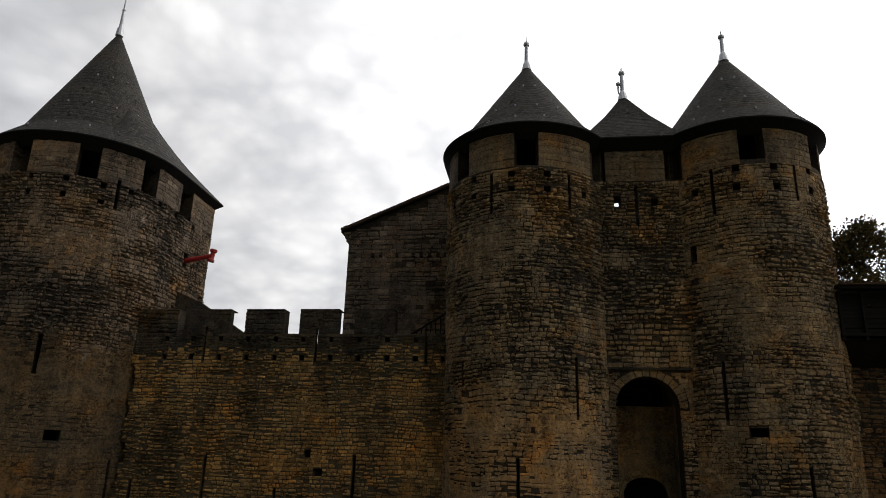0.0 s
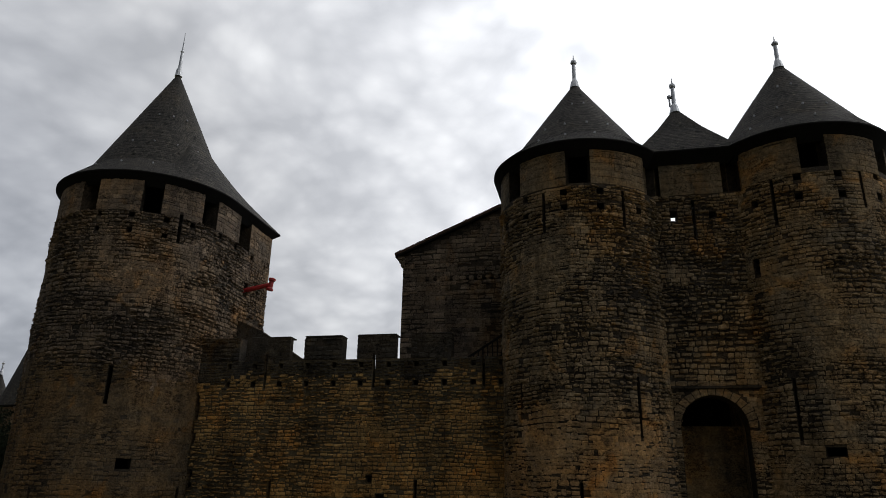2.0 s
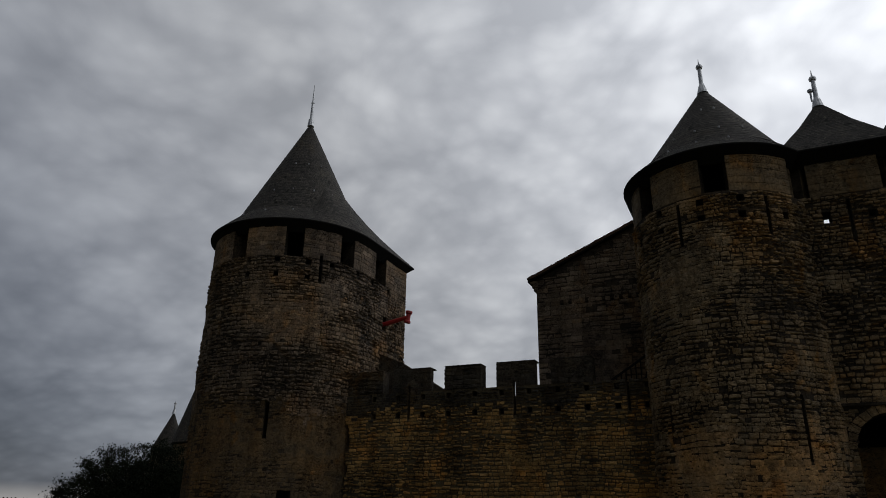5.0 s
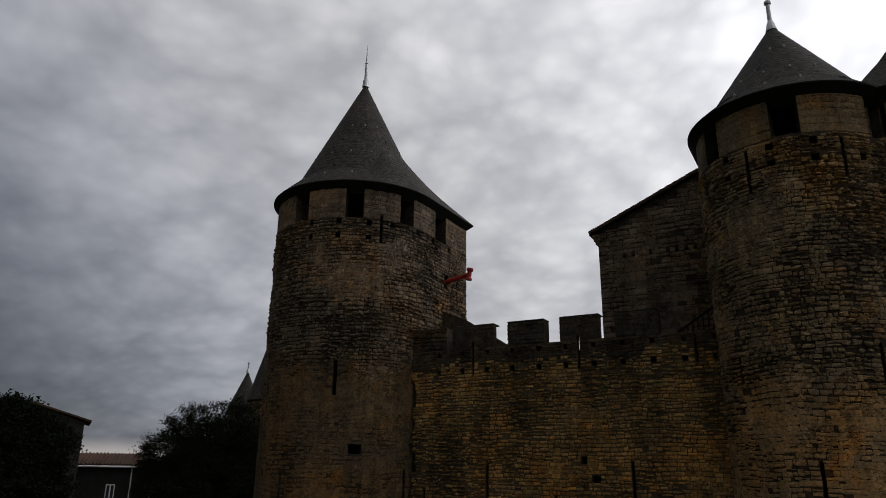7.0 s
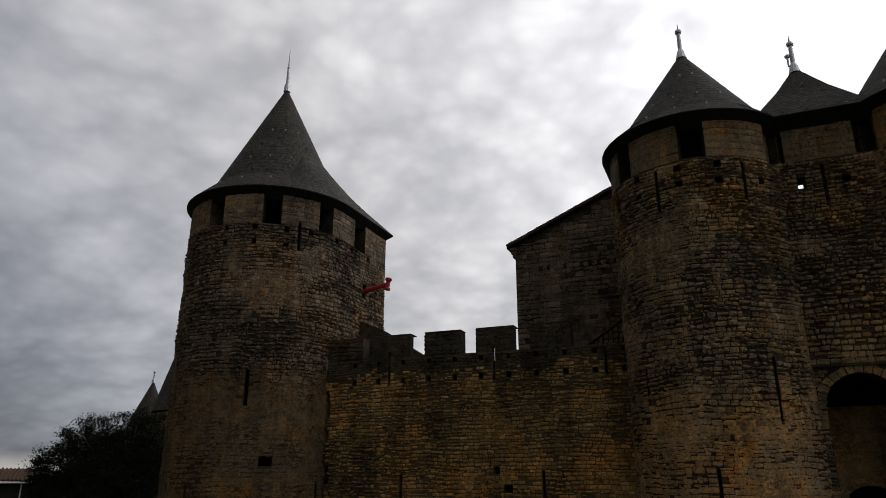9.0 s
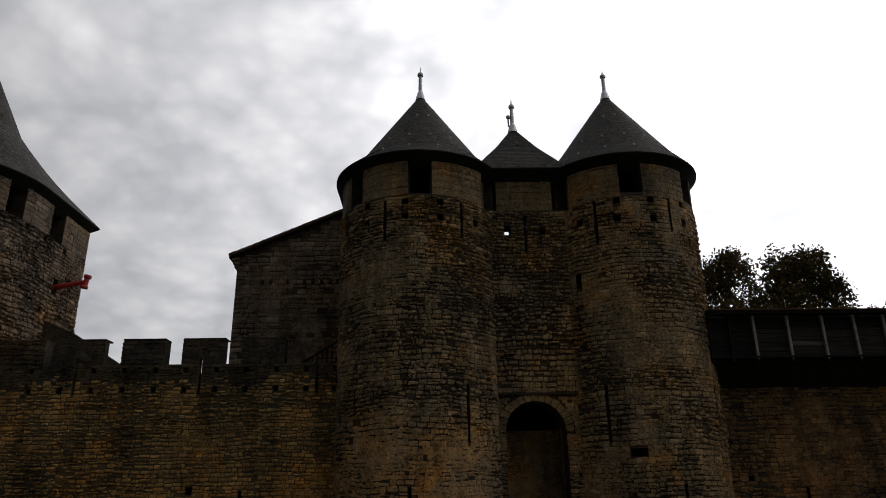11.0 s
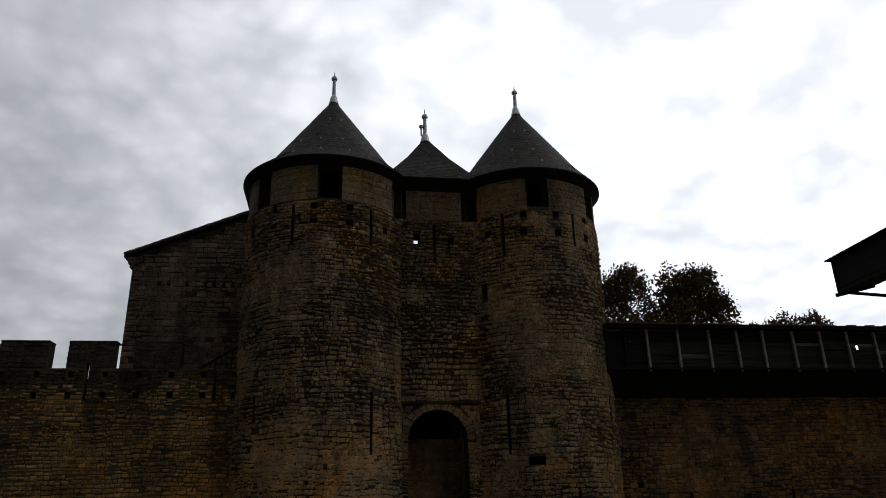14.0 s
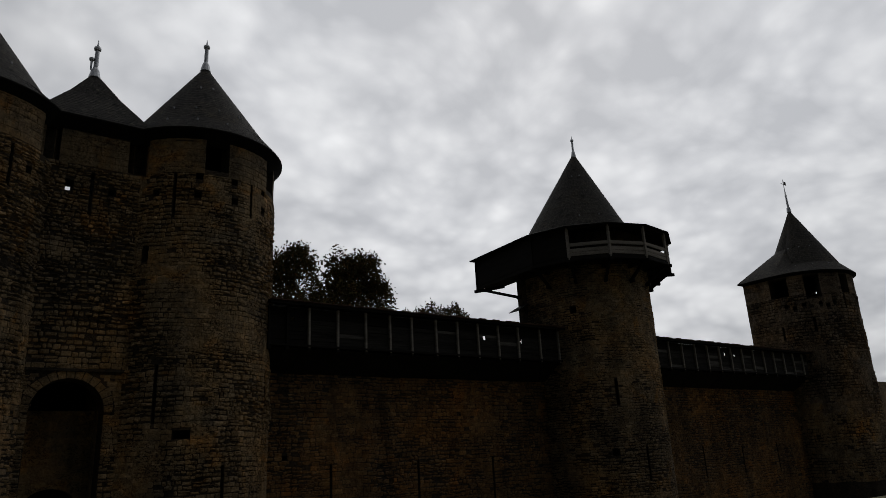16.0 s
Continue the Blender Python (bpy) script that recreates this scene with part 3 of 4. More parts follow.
# ---- gate towers ----
gl_open = deg(GLR, (-7.1, 9.2, 14.35, 16.02), (-56.5, -42.7, 14.35, 16.02), (50.6, 66, 14.2, 16.02))
gl_open += [slit(-23, 12.2, 14.05, GLR), slit(30.6, 12.3, 14.05, GLR), slit(-44.7, 4.56, 5.88, GLR), slit(32.3, 3.6, 5.98, GLR), slit(-5.3, -0.4, 1.94, GLR)]
gl_open += [hole(f, z, GLR) for f, z in ((-9, 13.98), (-9.2, 13.25), (15, 13.97), (14.8, 13.24), (-37.7, 14.05), (-37.8, 13.23), (-61, 14.0), (-60.8, 13.28), (42.9, 13.27))]
pair_a = round_tower("gate_tower", "round sandstone gate tower with a conical slate roof", GLX, GLY, GLR, 3.5, gl_open, (STONE, "warm"),
            (-2.6, 3.0, 1.4, 6.3), dict(over=0.37, eave=EAVE_Z, apex=(GLX + 0.06, GLY, 21.74), kz=17.2, kink=(2.0, 60, 0), flare=0.905, finial=1.75,
            vents=((0.12, 3, -8), (0.3, 4, 0), (0.62, 2, 5))), rng_seed=3, face=(-100, 80), split=4.0, base=(LIT_OCHRESTONE, POOL["pale"]))

gr_open = deg(GRR, (-12.1, 4.5, 14.5, 16.02), (42.7, 60, 14.5, 16.02), (-66, -52.4, 14.25, 16.02), (-23.1, -12.1, 2.99, 3.32))
gr_open += [slit(-31.5, 12.2, 14.25, GRR), slit(24.4, 12.7, 14.3, GRR), slit(-35.3, 3.58, 5.93, GRR), slit(9.4, -0.4, 1.93, GRR), slit(50, 4.3, 5.92, GRR), slit(-49.2, 10.3, 11.05, GRR, 0.3)]
gr_open += [hole(f, z, GRR) for f, z in ((-15.4, 14.15), (-16, 13.29), (9.3, 14.15), (10, 13.24), (38, 14.2), (38.3, 13.27), (-44.4, 13.38))]
pair_b = round_tower("gate_tower", "round sandstone gate tower with dark roof windows", GRX, GRY, GRR, 3.5, gr_open, (STONE, "warm"),
            (-2.6, 2.0, 1.4, 6.3), dict(over=0.42, eave=EAVE_Z, apex=(GRX + 0.04, GRY, 21.8), kz=17.3, kink=(2.0, 60, 0), flare=0.95, finial=1.6,
            vents=((0.12, 3, -20), (0.3, 4, -12), (0.62, 2, -12))), rng_seed=5, face=(-85, 90), split=2.6)


for _t in (pair_a, pair_b):
    tagged(_t, group="gate towers")


# ---- gate between the towers ----
def gate_front():
    y, x0, x1 = 30.25, 2.35, 6.75
    cx, half, spring = 4.44, 1.3, 4.12
    t = empty("gatehouse_front")
    tagged(t, "recessed gate wall with a tall round-arched gateway", "gatehouse")
    plan = straight(y)
    ops = [(2.55, 3.13, 14.33, 16.02), (5.8, 6.55, 14.33, 16.02), (4.4, 4.53, 12.14, 14.05), (3.47, 3.77, 13.08, 13.58), (5.11, 5.41, 13.13, 13.43)]
    shell("wall", plan, [x0, x1], [5.7, 10, 16.15], ops, 0.9, MORTAR, t)
    # the lower wall steps back a little under a ledge, and the arch is cut into it
    yb = y + 0.09
    n = 20
    verts, faces = [], []
    xs = [cx - half + 2 * half * i / n for i in range(n + 1)]
    zs = [spring + math.sqrt(max(0, half ** 2 - (x - cx) ** 2)) for x in xs]
    cols = [(x0, -8.0)] + [(cx - half, -8.0)] + list(zip(xs, zs)) + [(cx + half, -8.0)] + [(x1, -8.0)]
    for d in (0.0, 1.0):
        for x, z in cols:
            verts += [(x, yb + d, z), (x, yb + d, 5.7)]
    m = len(cols) * 2
    for i in range(len(cols) - 1):
        a = 2 * i
        if abs(cols[i][0] - cols[i + 1][0]) > 1e-6:
            faces += [(a, a + 2, a + 3, a + 1), (m + a, m + a + 1, m + a + 3, m + a + 2)]
        faces.append((a, m + a, m + a + 2, a + 2))
        faces.append((a + 1, a + 3, m + a + 3, m + a + 1))
    raw("arch_wall", verts, faces, MORTAR, t)
    # ledge in dark stone: the offset's shadow line is put into its colour
    boxed("ledge", (x0, x1, y - 0.05, y + 0.1, 5.68, 5.8), DARKSTONE, t, "thin projecting stone ledge", 0.02)
    # voussoirs
    k = 15
    for i in range(k):
        a0, a1 = math.pi * (i + 0.06) / k, math.pi * (i + 0.94) / k
        ra, rb = half + 0.30 + 0.09 * ((i * 7) % 5) / 4, half + 0.30 + 0.09 * ((i * 11 + 2) % 5) / 4
        ring = [(half + 0.01, a0), (ra, a0), (rb, a1), (half + 0.01 + 0.02 * (i % 2), a1)]
        bm = bmesh.new()
        fr = [bm.verts.new((cx + r * math.cos(a), yb - 0.045 - 0.01 * (i % 3), spring + r * math.sin(a))) for r, a in ring]
        bk = [bm.verts.new((cx + r * math.cos(a), yb + 0.3, spring + r * math.sin(a))) for r, a in ring]
        bm.faces.new(fr)
        for q in range(4):
            bm.faces.new((fr[q], fr[(q + 1) % 4], bk[(q + 1) % 4], bk[q]))
        part("voussoir", bm, STONE_ONE, t)
    # vault, jambs and the inner wall with the low inner door
    boxed("jamb", (cx - half - 0.7, cx - half, yb + 1.0, 34.5, -8, 6.2), STONE, t)
    boxed("jamb", (cx + half, cx + half + 0.7, yb + 1.0, 34.5, -8, 6.2), STONE, t)
    # vault stone chosen dark, putting the gateway's shade into its colour
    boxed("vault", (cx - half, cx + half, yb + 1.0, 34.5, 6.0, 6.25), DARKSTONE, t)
    # inner wall cut off at head so the near-black backing replaces shade above
    yi, head = 32.2, 4.35
    verts, faces, cols = [], [], []
    ic, ih, isp = 4.43, 0.91, 0.757
    for i in range(13):
        x = ic - ih + 2 * ih * i / 12
        cols.append((x, isp + 0.6 * math.sqrt(max(0, 1 - ((x - ic) / ih) ** 2))))
    cols = [(cx - half, -8.0), (ic - ih, -8.0)] + cols + [(ic + ih, -8.0), (cx + half, -8.0)]
    for d in (0.0, 0.6):
        for x, z in cols:
            verts += [(x, yi + d, z), (x, yi + d, head)]
    m = len(cols) * 2
    for i in range(len(cols) - 1):
        a = 2 * i
        if abs(cols[i][0] - cols[i + 1][0]) > 1e-6:
            faces += [(a, a + 2, a + 3, a + 1), (m + a, m + a + 1, m + a + 3, m + a + 2)]
        faces += [(a, m + a, m + a + 2, a + 2), (a + 1, a + 3, m + a + 3, m + a + 1)]
    raw("inner_wall", verts, faces, RENDERED, t, "ochre inner gate wall with a low arch")
    boxed("passage_end", (cx - half, cx + half, 34.4, 34.6, -8, 6.2), OAK_DARK_SHADED, t)
    rng = random.Random(8)
    st = lay(rng, x0, x1, 5.8, 14.3, ops, (0.12, 0.25), (0.13, 0.38))
    stonework(plan, st, t, STONE, POOL["warm"], (x0, x1, 5.8, 9.6))
    top = lay(rng, x0, x1, 14.3, 16.1, ops, (0.24, 0.36), (0.4, 0.9), (0.02, 0.024), 0.003, 0.12)
    stonework(plan, top, t, PARAPET, POOL["warm"], (0, 0, 0, 0))
    low = [(cx - half, cx + half, -1, spring)]
    for i in range(12):
        z = spring + 1.66 * i / 12
        w = math.sqrt(max(0, 1.68 ** 2 - (z + 0.07 - spring) ** 2))
        low.append((cx - w, cx + w, z, z + 0.15))
    stonework(straight(yb), lay(rng, x0, x1, -0.6, 5.66, low, (0.12, 0.25), (0.13, 0.38), rough=0.6), t, STONE, POOL["warm"], (0, 0, 0, 0))
    st = lay(rng, cx - half, cx + half, 1.6, head - 0.05, [], (0.25, 0.36), (0.4, 0.8), (0.01, 0.02), 0.012, 0.2)
    stonework(straight(yi), st, t, OCHRESTONE, POOL["ochre"], (0, 0, 0, 0))
    # roof
    ax, ay, az = 4.36, 32.1, 19.8
    outline, inner = [], []
    corners = [(2.1, 29.75), (6.62, 29.75), (6.62, 35.2), (2.1, 35.2)]
    for (xa, ya), (xb, yb2) in zip(corners, corners[1:] + corners[:1]):
        for i in range(8):
            p = Vector((xa + (xb - xa) * i / 8, ya + (yb2 - ya) * i / 8, EAVE_Z))
            outline.append(p)
            inner.append(Vector((ax + (p.x - ax) * 0.8, ay + (p.y - ay) * 0.76, EAVE_Z)))
    slate_roof("roof", outline, [Vector((ax + (p.x - ax) * 0.46, ay + (p.y - ay) * 0.46, EAVE_Z + (az - EAVE_Z) * 0.5)) for p in outline], (ax, ay, az), t, "small slate pavilion roof")
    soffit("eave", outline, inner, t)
    finial(ax, ay, az, 1.75, t)
    bm = bmesh.new()
    tube(bm, [(0.04, az + 0.1), (0.05, az + 0.55), (0.11, az + 0.6), (0.12, az + 0.7), (0.05, az + 0.76)], 10, ax - 0.2, ay)
    part("finial_knob", bm, ZINC, t)
    bm = bmesh.new()
    beam(bm, (5.9, 31.3, 17.1), (6.45, 31.35, 17.16), 0.3, 0.2)
    part("ridge_cap", bm, LEAD, t)


gate_front()

# ---- corner tower with the straight flank ----
lt_open = deg(LTR, (-10.4, 1.6, 14.3, 16.02), (28.1, 40, 14.3, 16.02), (65.9, 77.4, 14.3, 16.02), (37.9, 45.5, 2.15, 2.62))
q = math.pi * LTR / 2
lt_open += [(q + 1.2, q + 2.45, 14.25, 16.02), slit(52.3, 13.0, 14.5, LTR, 0.16), slit(27.6, 4.85, 6.65, LTR, 0.2), slit(-5.3, -0.5, 1.27, LTR), slit(75, -0.5, 1.4, LTR, 0.16)]
lt_open += [hole(f, z, LTR, 0.26) for f, z in ((24, 14.1), (44, 14.05), (60, 14.1), (82, 14.1), (5, 14.1), (-14, 14.1), (44, 13.2), (24, 13.3), (5, 13.3))] + [(q + 0.8, q + 1.05, 13.9, 14.15), (q + 2.7, q + 2.95, 13.9, 14.15), (q + 2.3, q + 2.75, 11.6, 12.4)]
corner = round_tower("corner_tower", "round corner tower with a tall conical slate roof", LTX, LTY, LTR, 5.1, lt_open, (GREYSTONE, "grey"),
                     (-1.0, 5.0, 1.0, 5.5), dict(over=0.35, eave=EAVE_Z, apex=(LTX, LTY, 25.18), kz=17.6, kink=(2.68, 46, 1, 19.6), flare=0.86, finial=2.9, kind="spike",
                     vents=((0.1, 5, 30), (0.3, 4, 36), (0.55, 3, 40))), rng_seed=7, face=(-60, 160), course=(0.14, 0.25), split=6.6, base=(SHADED_OCHRESTONE, POOL["west"]))

far_q = math.pi * FTR / 2
ft_open = deg(FTR, (-95, -75, 14.3, 16.0), (-58, -42, 14.0, 16.0), (-17, -4, 14.3, 16.0), (87, 97, 15.65, 16.02))
ft_open += [slit(-55, 11.0, 12.2, FTR, 0.2), slit(-16, 12.9, 14.2, FTR, 0.2), slit(-88, 10.5, 11.6, FTR, 0.2)] + [hole(f, 13.4, FTR, 0.3) for f in (-80, -62, -45, -30)]
ft_open += [hole(-37.6, 13.16, FTR, 0.34), hole(85.2, 14.45, FTR, 0.4), hole(-71.5, 13.15, FTR, 0.3)]
round_tower("corner_tower", "distant round corner tower with slate cone and vane", FTX, FTY, FTR, 2.9, ft_open, (GREYSTONE, "grey"),
            (0, 0, 0, 0), dict(over=0.37, eave=EAVE_Z, apex=(FTX + 0.5, FTY - 0.4, 23.7), kz=17.5, kink=(2.05, 75, -1, 19.4), flare=0.80, drop=0.3, finial=2.9, kind="spike",
            vents=((0.12, 4, -60), (0.4, 3, -60))), rng_seed=9, face=(-130, 60), course=(0.2, 0.32), floor_z=11.6)


def weather_vane():
    t = empty("weather_vane", FTX + 0.5, FTY - 0.4, 26.0)
    tagged(t, "small dark iron weather vane above the slate cone", "weather vane")
    bm = bmesh.new()
    rod(bm, (0, 0, -0.2), (0, 0, 1.0), 0.03, 0.02)
    part("spindle", bm, IRON, t)
    bm = bmesh.new()
    box(bm, -0.5, 0.5, -0.02, 0.02, 0.42, 0.48, 0.01)
    part("arm", bm, IRON, t)
    bm = bmesh.new()
    box(bm, 0.1, 0.5, -0.015, 0.015, 0.48, 0.78, 0.01)
    part("flag", bm, IRON, t)


weather_vane()


def red_spout():
    """A red painted spar with a cross piece at its end, on the tower's flank."""
    t = empty("red_spar", -19.4, 34.66, 12.0)
    tagged(t, "red painted spar with a cross head on the tower", "spar")
    bm = bmesh.new()
    rod(bm, (-0.6, 0, -0.05), (1.45, 0, 0.33), 0.15, 0.12, 12)
    part("shaft", bm, RED, t)
    # the cross head is waisted, with a swollen cap at either end
    bm = bmesh.new()
    tube(bm, [(0.17, -0.36), (0.2, -0.34), (0.2, -0.24), (0.14, -0.18), (0.13, 0.16), (0.2, 0.22), (0.2, 0.34), (0.17, 0.37)], 14)
    bmesh.ops.transform(bm, matrix=pose(1.5, 0, 0.34, 0, 10, 0), verts=bm.verts[:])
    part("cross_head", bm, RED, t)


red_spout()


# ---- crenellated curtain wall ----
def curtain_wall():
    y, x0, x1 = 31.0, -20.2, -3.2
    t = empty("wall_west_curtain")
    tagged(t, "crenellated rubble curtain wall with putlog holes", "wall", kind="structure")
    crenel, top = 7.32, 8.49
    slits = [(-15.86, -15.74, 5.98, 7.65), (-10.36, -10.24, 5.98, 7.55), (-5.16, -5.04, 5.98, 8.0)]
    ops = slits + [(-15.12, -14.98, -0.5, 1.9), (-8.2, -8.06, -0.5, 1.93), (-11.71, -11.59, -0.5, 0.51), (-18.58, -18.44, -0.5, 0.6)]
    xs = [-17.77, -16.4, -15.03, -13.66, -12.29, -10.95, -9.6, -8.26, -6.92, -5.58, -4.3]
    ops += [(x - 0.12, x + 0.12, z - 0.13, z + 0.13) for x in xs for z in (6.2, 7.06) if abs(x + 5.1) > 0.3]
    ops += [(-10.42, -10.14, 1.8, 2.1), (-9.95, -9.55, 1.0, 1.32)]
    low = [o for o in ops if o[2] < crenel]
    # ragged gaps where the wall has parted from the corner tower
    rag, gaps, z = random.Random(4), [], 0.2
    while z < 5.9:
        h = rag.uniform(0.1, 0.24)
        gaps.append((-19.7, -19.2 + 0.42 * noise.noise((z * 0.9, 2.0, 0.0)) + rag.uniform(-0.1, 0.1), z, z + h))
        z += h
    plan = straight(y)
    cut = [(a, b, c, min(d, crenel + 0.01)) for a, b, c, d in low] + gaps
    shell("wall", plan, [x0, x1], [-8.0, 3.0, crenel], cut, 0.32, PALE_MORTAR, t)
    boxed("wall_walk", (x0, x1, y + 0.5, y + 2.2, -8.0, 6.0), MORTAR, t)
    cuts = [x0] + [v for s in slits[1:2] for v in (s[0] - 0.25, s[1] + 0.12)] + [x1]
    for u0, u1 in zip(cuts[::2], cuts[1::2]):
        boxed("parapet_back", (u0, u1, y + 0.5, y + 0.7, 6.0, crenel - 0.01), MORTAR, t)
    boxed("slit_sill", (-10.7, -10.0, y + 0.5, y + 0.7, 6.0, 6.95), MORTAR, t)
    rng = random.Random(21)
    st = lay(rng, -19.5, x1, -1.0, crenel, ops + gaps, (0.11, 0.21), (0.14, 0.42), (0.02, 0.085), 0.042, 1.0, -0.3)
    edge = [s for s in st if s[1] > 6.2 + 1.3 * noise.noise((s[0] * 0.4, s[1] * 0.3, 3.0)) + 0.6 * rng.random()]
    dark = set(edge)
    stonework(plan, [s for s in st if s not in dark], t, RUBBLESTONE, POOL["rubble"], (-15, -6.5, 1.9, 4.4))
    stonework(plan, edge, t, DARKSTONE, POOL["grey"], (0, 0, 0, 0))
    for a, b in ((-19.45, -17.3), (-16.7, -14.62), (-13.9, -11.95), (-11.2, -9.25), (-8.55, -6.6)):
        own = [s for s in slits if a < s[0] < b]
        m = boxed("merlon_core", (a + 0.02, b - 0.02, y + 0.03, y + 0.68, crenel, top - 0.05), MORTAR, t) if not own else \
            shell("merlon_core", plan, [a + 0.02, b - 0.02], [crenel, top - 0.05], own, 0.34, MORTAR, t)
        stonework(plan, lay(rng, a, b, crenel, top - 0.04, own, (0.18, 0.28), (0.25, 0.6), (0.01, 0.06), 0.025), t, DARKSTONE, POOL["grey"], (0, 0, 0, 0))
        bm = bmesh.new()
        box(bm, a + 0.01, b - 0.01, y - 0.015, y + 0.72, top - 0.05, top + 0.015, 0.025)
        part("coping", bm, DARKSTONE, t)
    # stair parapet that slopes down behind the battlements
    bm = bmesh.new()
    vs = [(-19.4, 10.2), (-17.8, 9.5), (-15.4, 8.0), (-13.9, 7.1), (-13.9, 6.2), (-19.4, 6.2)]
    f = [bm.verts.new((x, 34.0, z)) for x, z in vs]
    b = [bm.verts.new((x, 34.4, z)) for x, z in vs]
    bm.faces.new(f)
    bm.faces.new(b[::-1])
    for i in range(len(vs)):
        bm.faces.new((f[i], f[(i + 1) % 6], b[(i + 1) % 6], b[i]))
    part("stair_parapet", bm, DARKSTONE, t)
    boxed("stair_base", (-19.4, -13.9, 33.2, 34.39, -8, 6.19), MORTAR, t)


curtain_wall()


def stair_rail():
    """A wooden stair with a railing that climbs to the gate tower behind the battlements."""
    t = empty("wooden_stair", -6.4, 33.4, 6.3)
    tagged(t, "dark wooden stair with railing behind the battlements", "stair")
    bm = bmesh.new()
    beam(bm, (-0.4, 0, 0.0), (2.6, 0, 1.9), 0.1, 0.3)
    part("stringer", bm, OAK_DARK_SHADED, t)
    bm = bmesh.new()
    beam(bm, (-0.4, 0, 1.1), (2.6, 0, 3.0), 0.08, 0.1)
    part("handrail", bm, OAK_DARK_SHADED, t)
    for i in range(13):
        x = -0.3 + i * 0.235
        bm = bmesh.new()
        beam(bm, (x, 0, 0.05 + (x + 0.4) * 0.633), (x, 0, 1.1 + (x + 0.4) * 0.633), 0.05, 0.05)
        part("baluster", bm, OAK_DARK_SHADED, t)
    for i in range(8):
        x = -0.3 + i * 0.38
        boxed("tread", (x, x + 0.3, 0.02, 0.9, 0.05 + (x + 0.4) * 0.633, 0.09 + (x + 0.4) * 0.633), OAK_DARK_SHADED, t)


stair_rail()


def inner_building():
    """The tall inner building with a lean-to gable that stands behind the battlements."""
    t = empty("inner_building")
    tagged(t, "tall stone building with a sloping tiled verge", "building")
    y, x0, x1, zl = 37.0, -10.83, 2.0, 14.52
    slope = 0.43
    zr = zl + slope * (x1 - x0)
    # one lean-to pitch, a little steeper near its foot
    verts = [(x0, y, zl - 0.4), (x1, y, zl - 0.4), (x1, y, zr), (x0 + 4, y, zl + 1.72), (x0, y, zl)]
    b = [(x, yy + 9, z) for x, yy, z in verts]
    n = len(verts)
    raw("gable", verts + b, [tuple(range(n)), tuple(range(2 * n - 1, n - 1, -1))] + [(i, n + i, n + (i + 1) % n, (i + 1) % n) for i in range(n)], MORTAR, t)
    ops = [(x0 + 0.9 + 0.47 * k, x0 + 1.07 + 0.47 * k, 12.76, 12.92) for k in (1, 2, 4, 6, 7, 8, 9, 10, 11)]
    shell("wall", straight(y), [x0, x1], [-8, 5, zl - 0.4], ops, 0.8, MORTAR, t)
    boxed("side_wall", (x0, x0 + 0.8, y + 0.8, y + 9, -8, zl - 0.4), MORTAR, t)
    boxed("rear_wall", (x0 + 0.8, x1, y + 8.2, y + 9, -8, zl - 0.4), MORTAR, t)
    rng = random.Random(31)
    st = [s for s in lay(rng, x0, x1, 6.0, 18.5, ops, (0.22, 0.34), (0.35, 0.8), (0.008, 0.04), 0.016, 0.6)
          if s[1] + s[3] / 2 < zl + min(0.43 * (s[0] - s[2] / 2 - x0), 1.72 + slope * (s[0] - x0 - 4)) - 0.02]
    stonework(straight(y), st, t, GREYSTONE, POOL["grey"], (0, 0, 0, 0))
    for xa, za, xb, zb, nm in ((x0 - 0.45, zl - 0.2, x0 + 4, zl + 1.72, "roof"), (x0 + 4, zl + 1.72, x1, zr, "roof")):
        bm = bmesh.new()
        f = [bm.verts.new((x, yy, z)) for yy in (y - 0.22, y + 9.2) for x, z in ((xa, za), (xb, zb), (xb, zb + 0.2), (xa, za + 0.16))]
        for qd in ((0, 1, 2, 3), (7, 6, 5, 4), (0, 4, 5, 1), (2, 6, 7, 3), (0, 3, 7, 4), (1, 5, 6, 2)):
            bm.faces.new([f[i] for i in qd])
        part(nm, bm, OAK_DARK_SHADED, t, "dark tiled lean-to roof")
    for i in range(94):
        x = x0 - 0.4 + i * 0.13
        z = zl + (0.43 * (x - x0) if x < x0 + 4 else 1.72 + slope * (x - x0 - 4)) + 0.17 + 0.025 * noise.noise((x * 2.3, 0.0, 5.0))
        bm = bmesh.new()
        rod(bm, (x, y - 0.25 - 0.015 * (i % 3), z), (x + 0.02, y + 0.6, z + 0.02), 0.09, 0.085, 8)
        part("verge_tile", bm, TILE, t)
    for k in range(3):
        boxed("kneeler", (x0 - 0.34 + 0.1 * k, x0 + 0.1, y - 0.1, y + 0.5, zl - 0.3 - 0.22 * k, zl - 0.12 - 0.22 * k), GREYSTONE, t)


inner_building()


# ---- walls with timber hoarding ----
def hoarded_wall(name, x0, x1, seed, near):
    y = 31.5
    t = empty(name)
    tagged(t, "rubble curtain wall below a roofed timber hoarding", "wall", kind="structure")
    plan = straight(y)
    ops = [(x0 + 4 + k * 5.1, x0 + 4.13 + k * 5.1, -0.5, 1.8) for k in range(int((x1 - x0 - 5) / 5.1) + 1)] + [(x0 + 1.55, x0 + 1.8, 1.95, 2.25)]
    shell("wall", plan, [x0, x1], [-8, 3, 7.3], ops, 1.2, MORTAR, t)
    rng = random.Random(seed)
    # stones stop short of the tower; the bare dark mortar paints its shade
    stonework(plan, lay(rng, x0 + 0.7, x1, -3.0, 7.2, ops, (0.13, 0.24), (0.17, 0.5), (0.008, 0.06), 0.03, 1.0), t, SHADED_RUBBLESTONE, POOL["brown"], near)
    return t


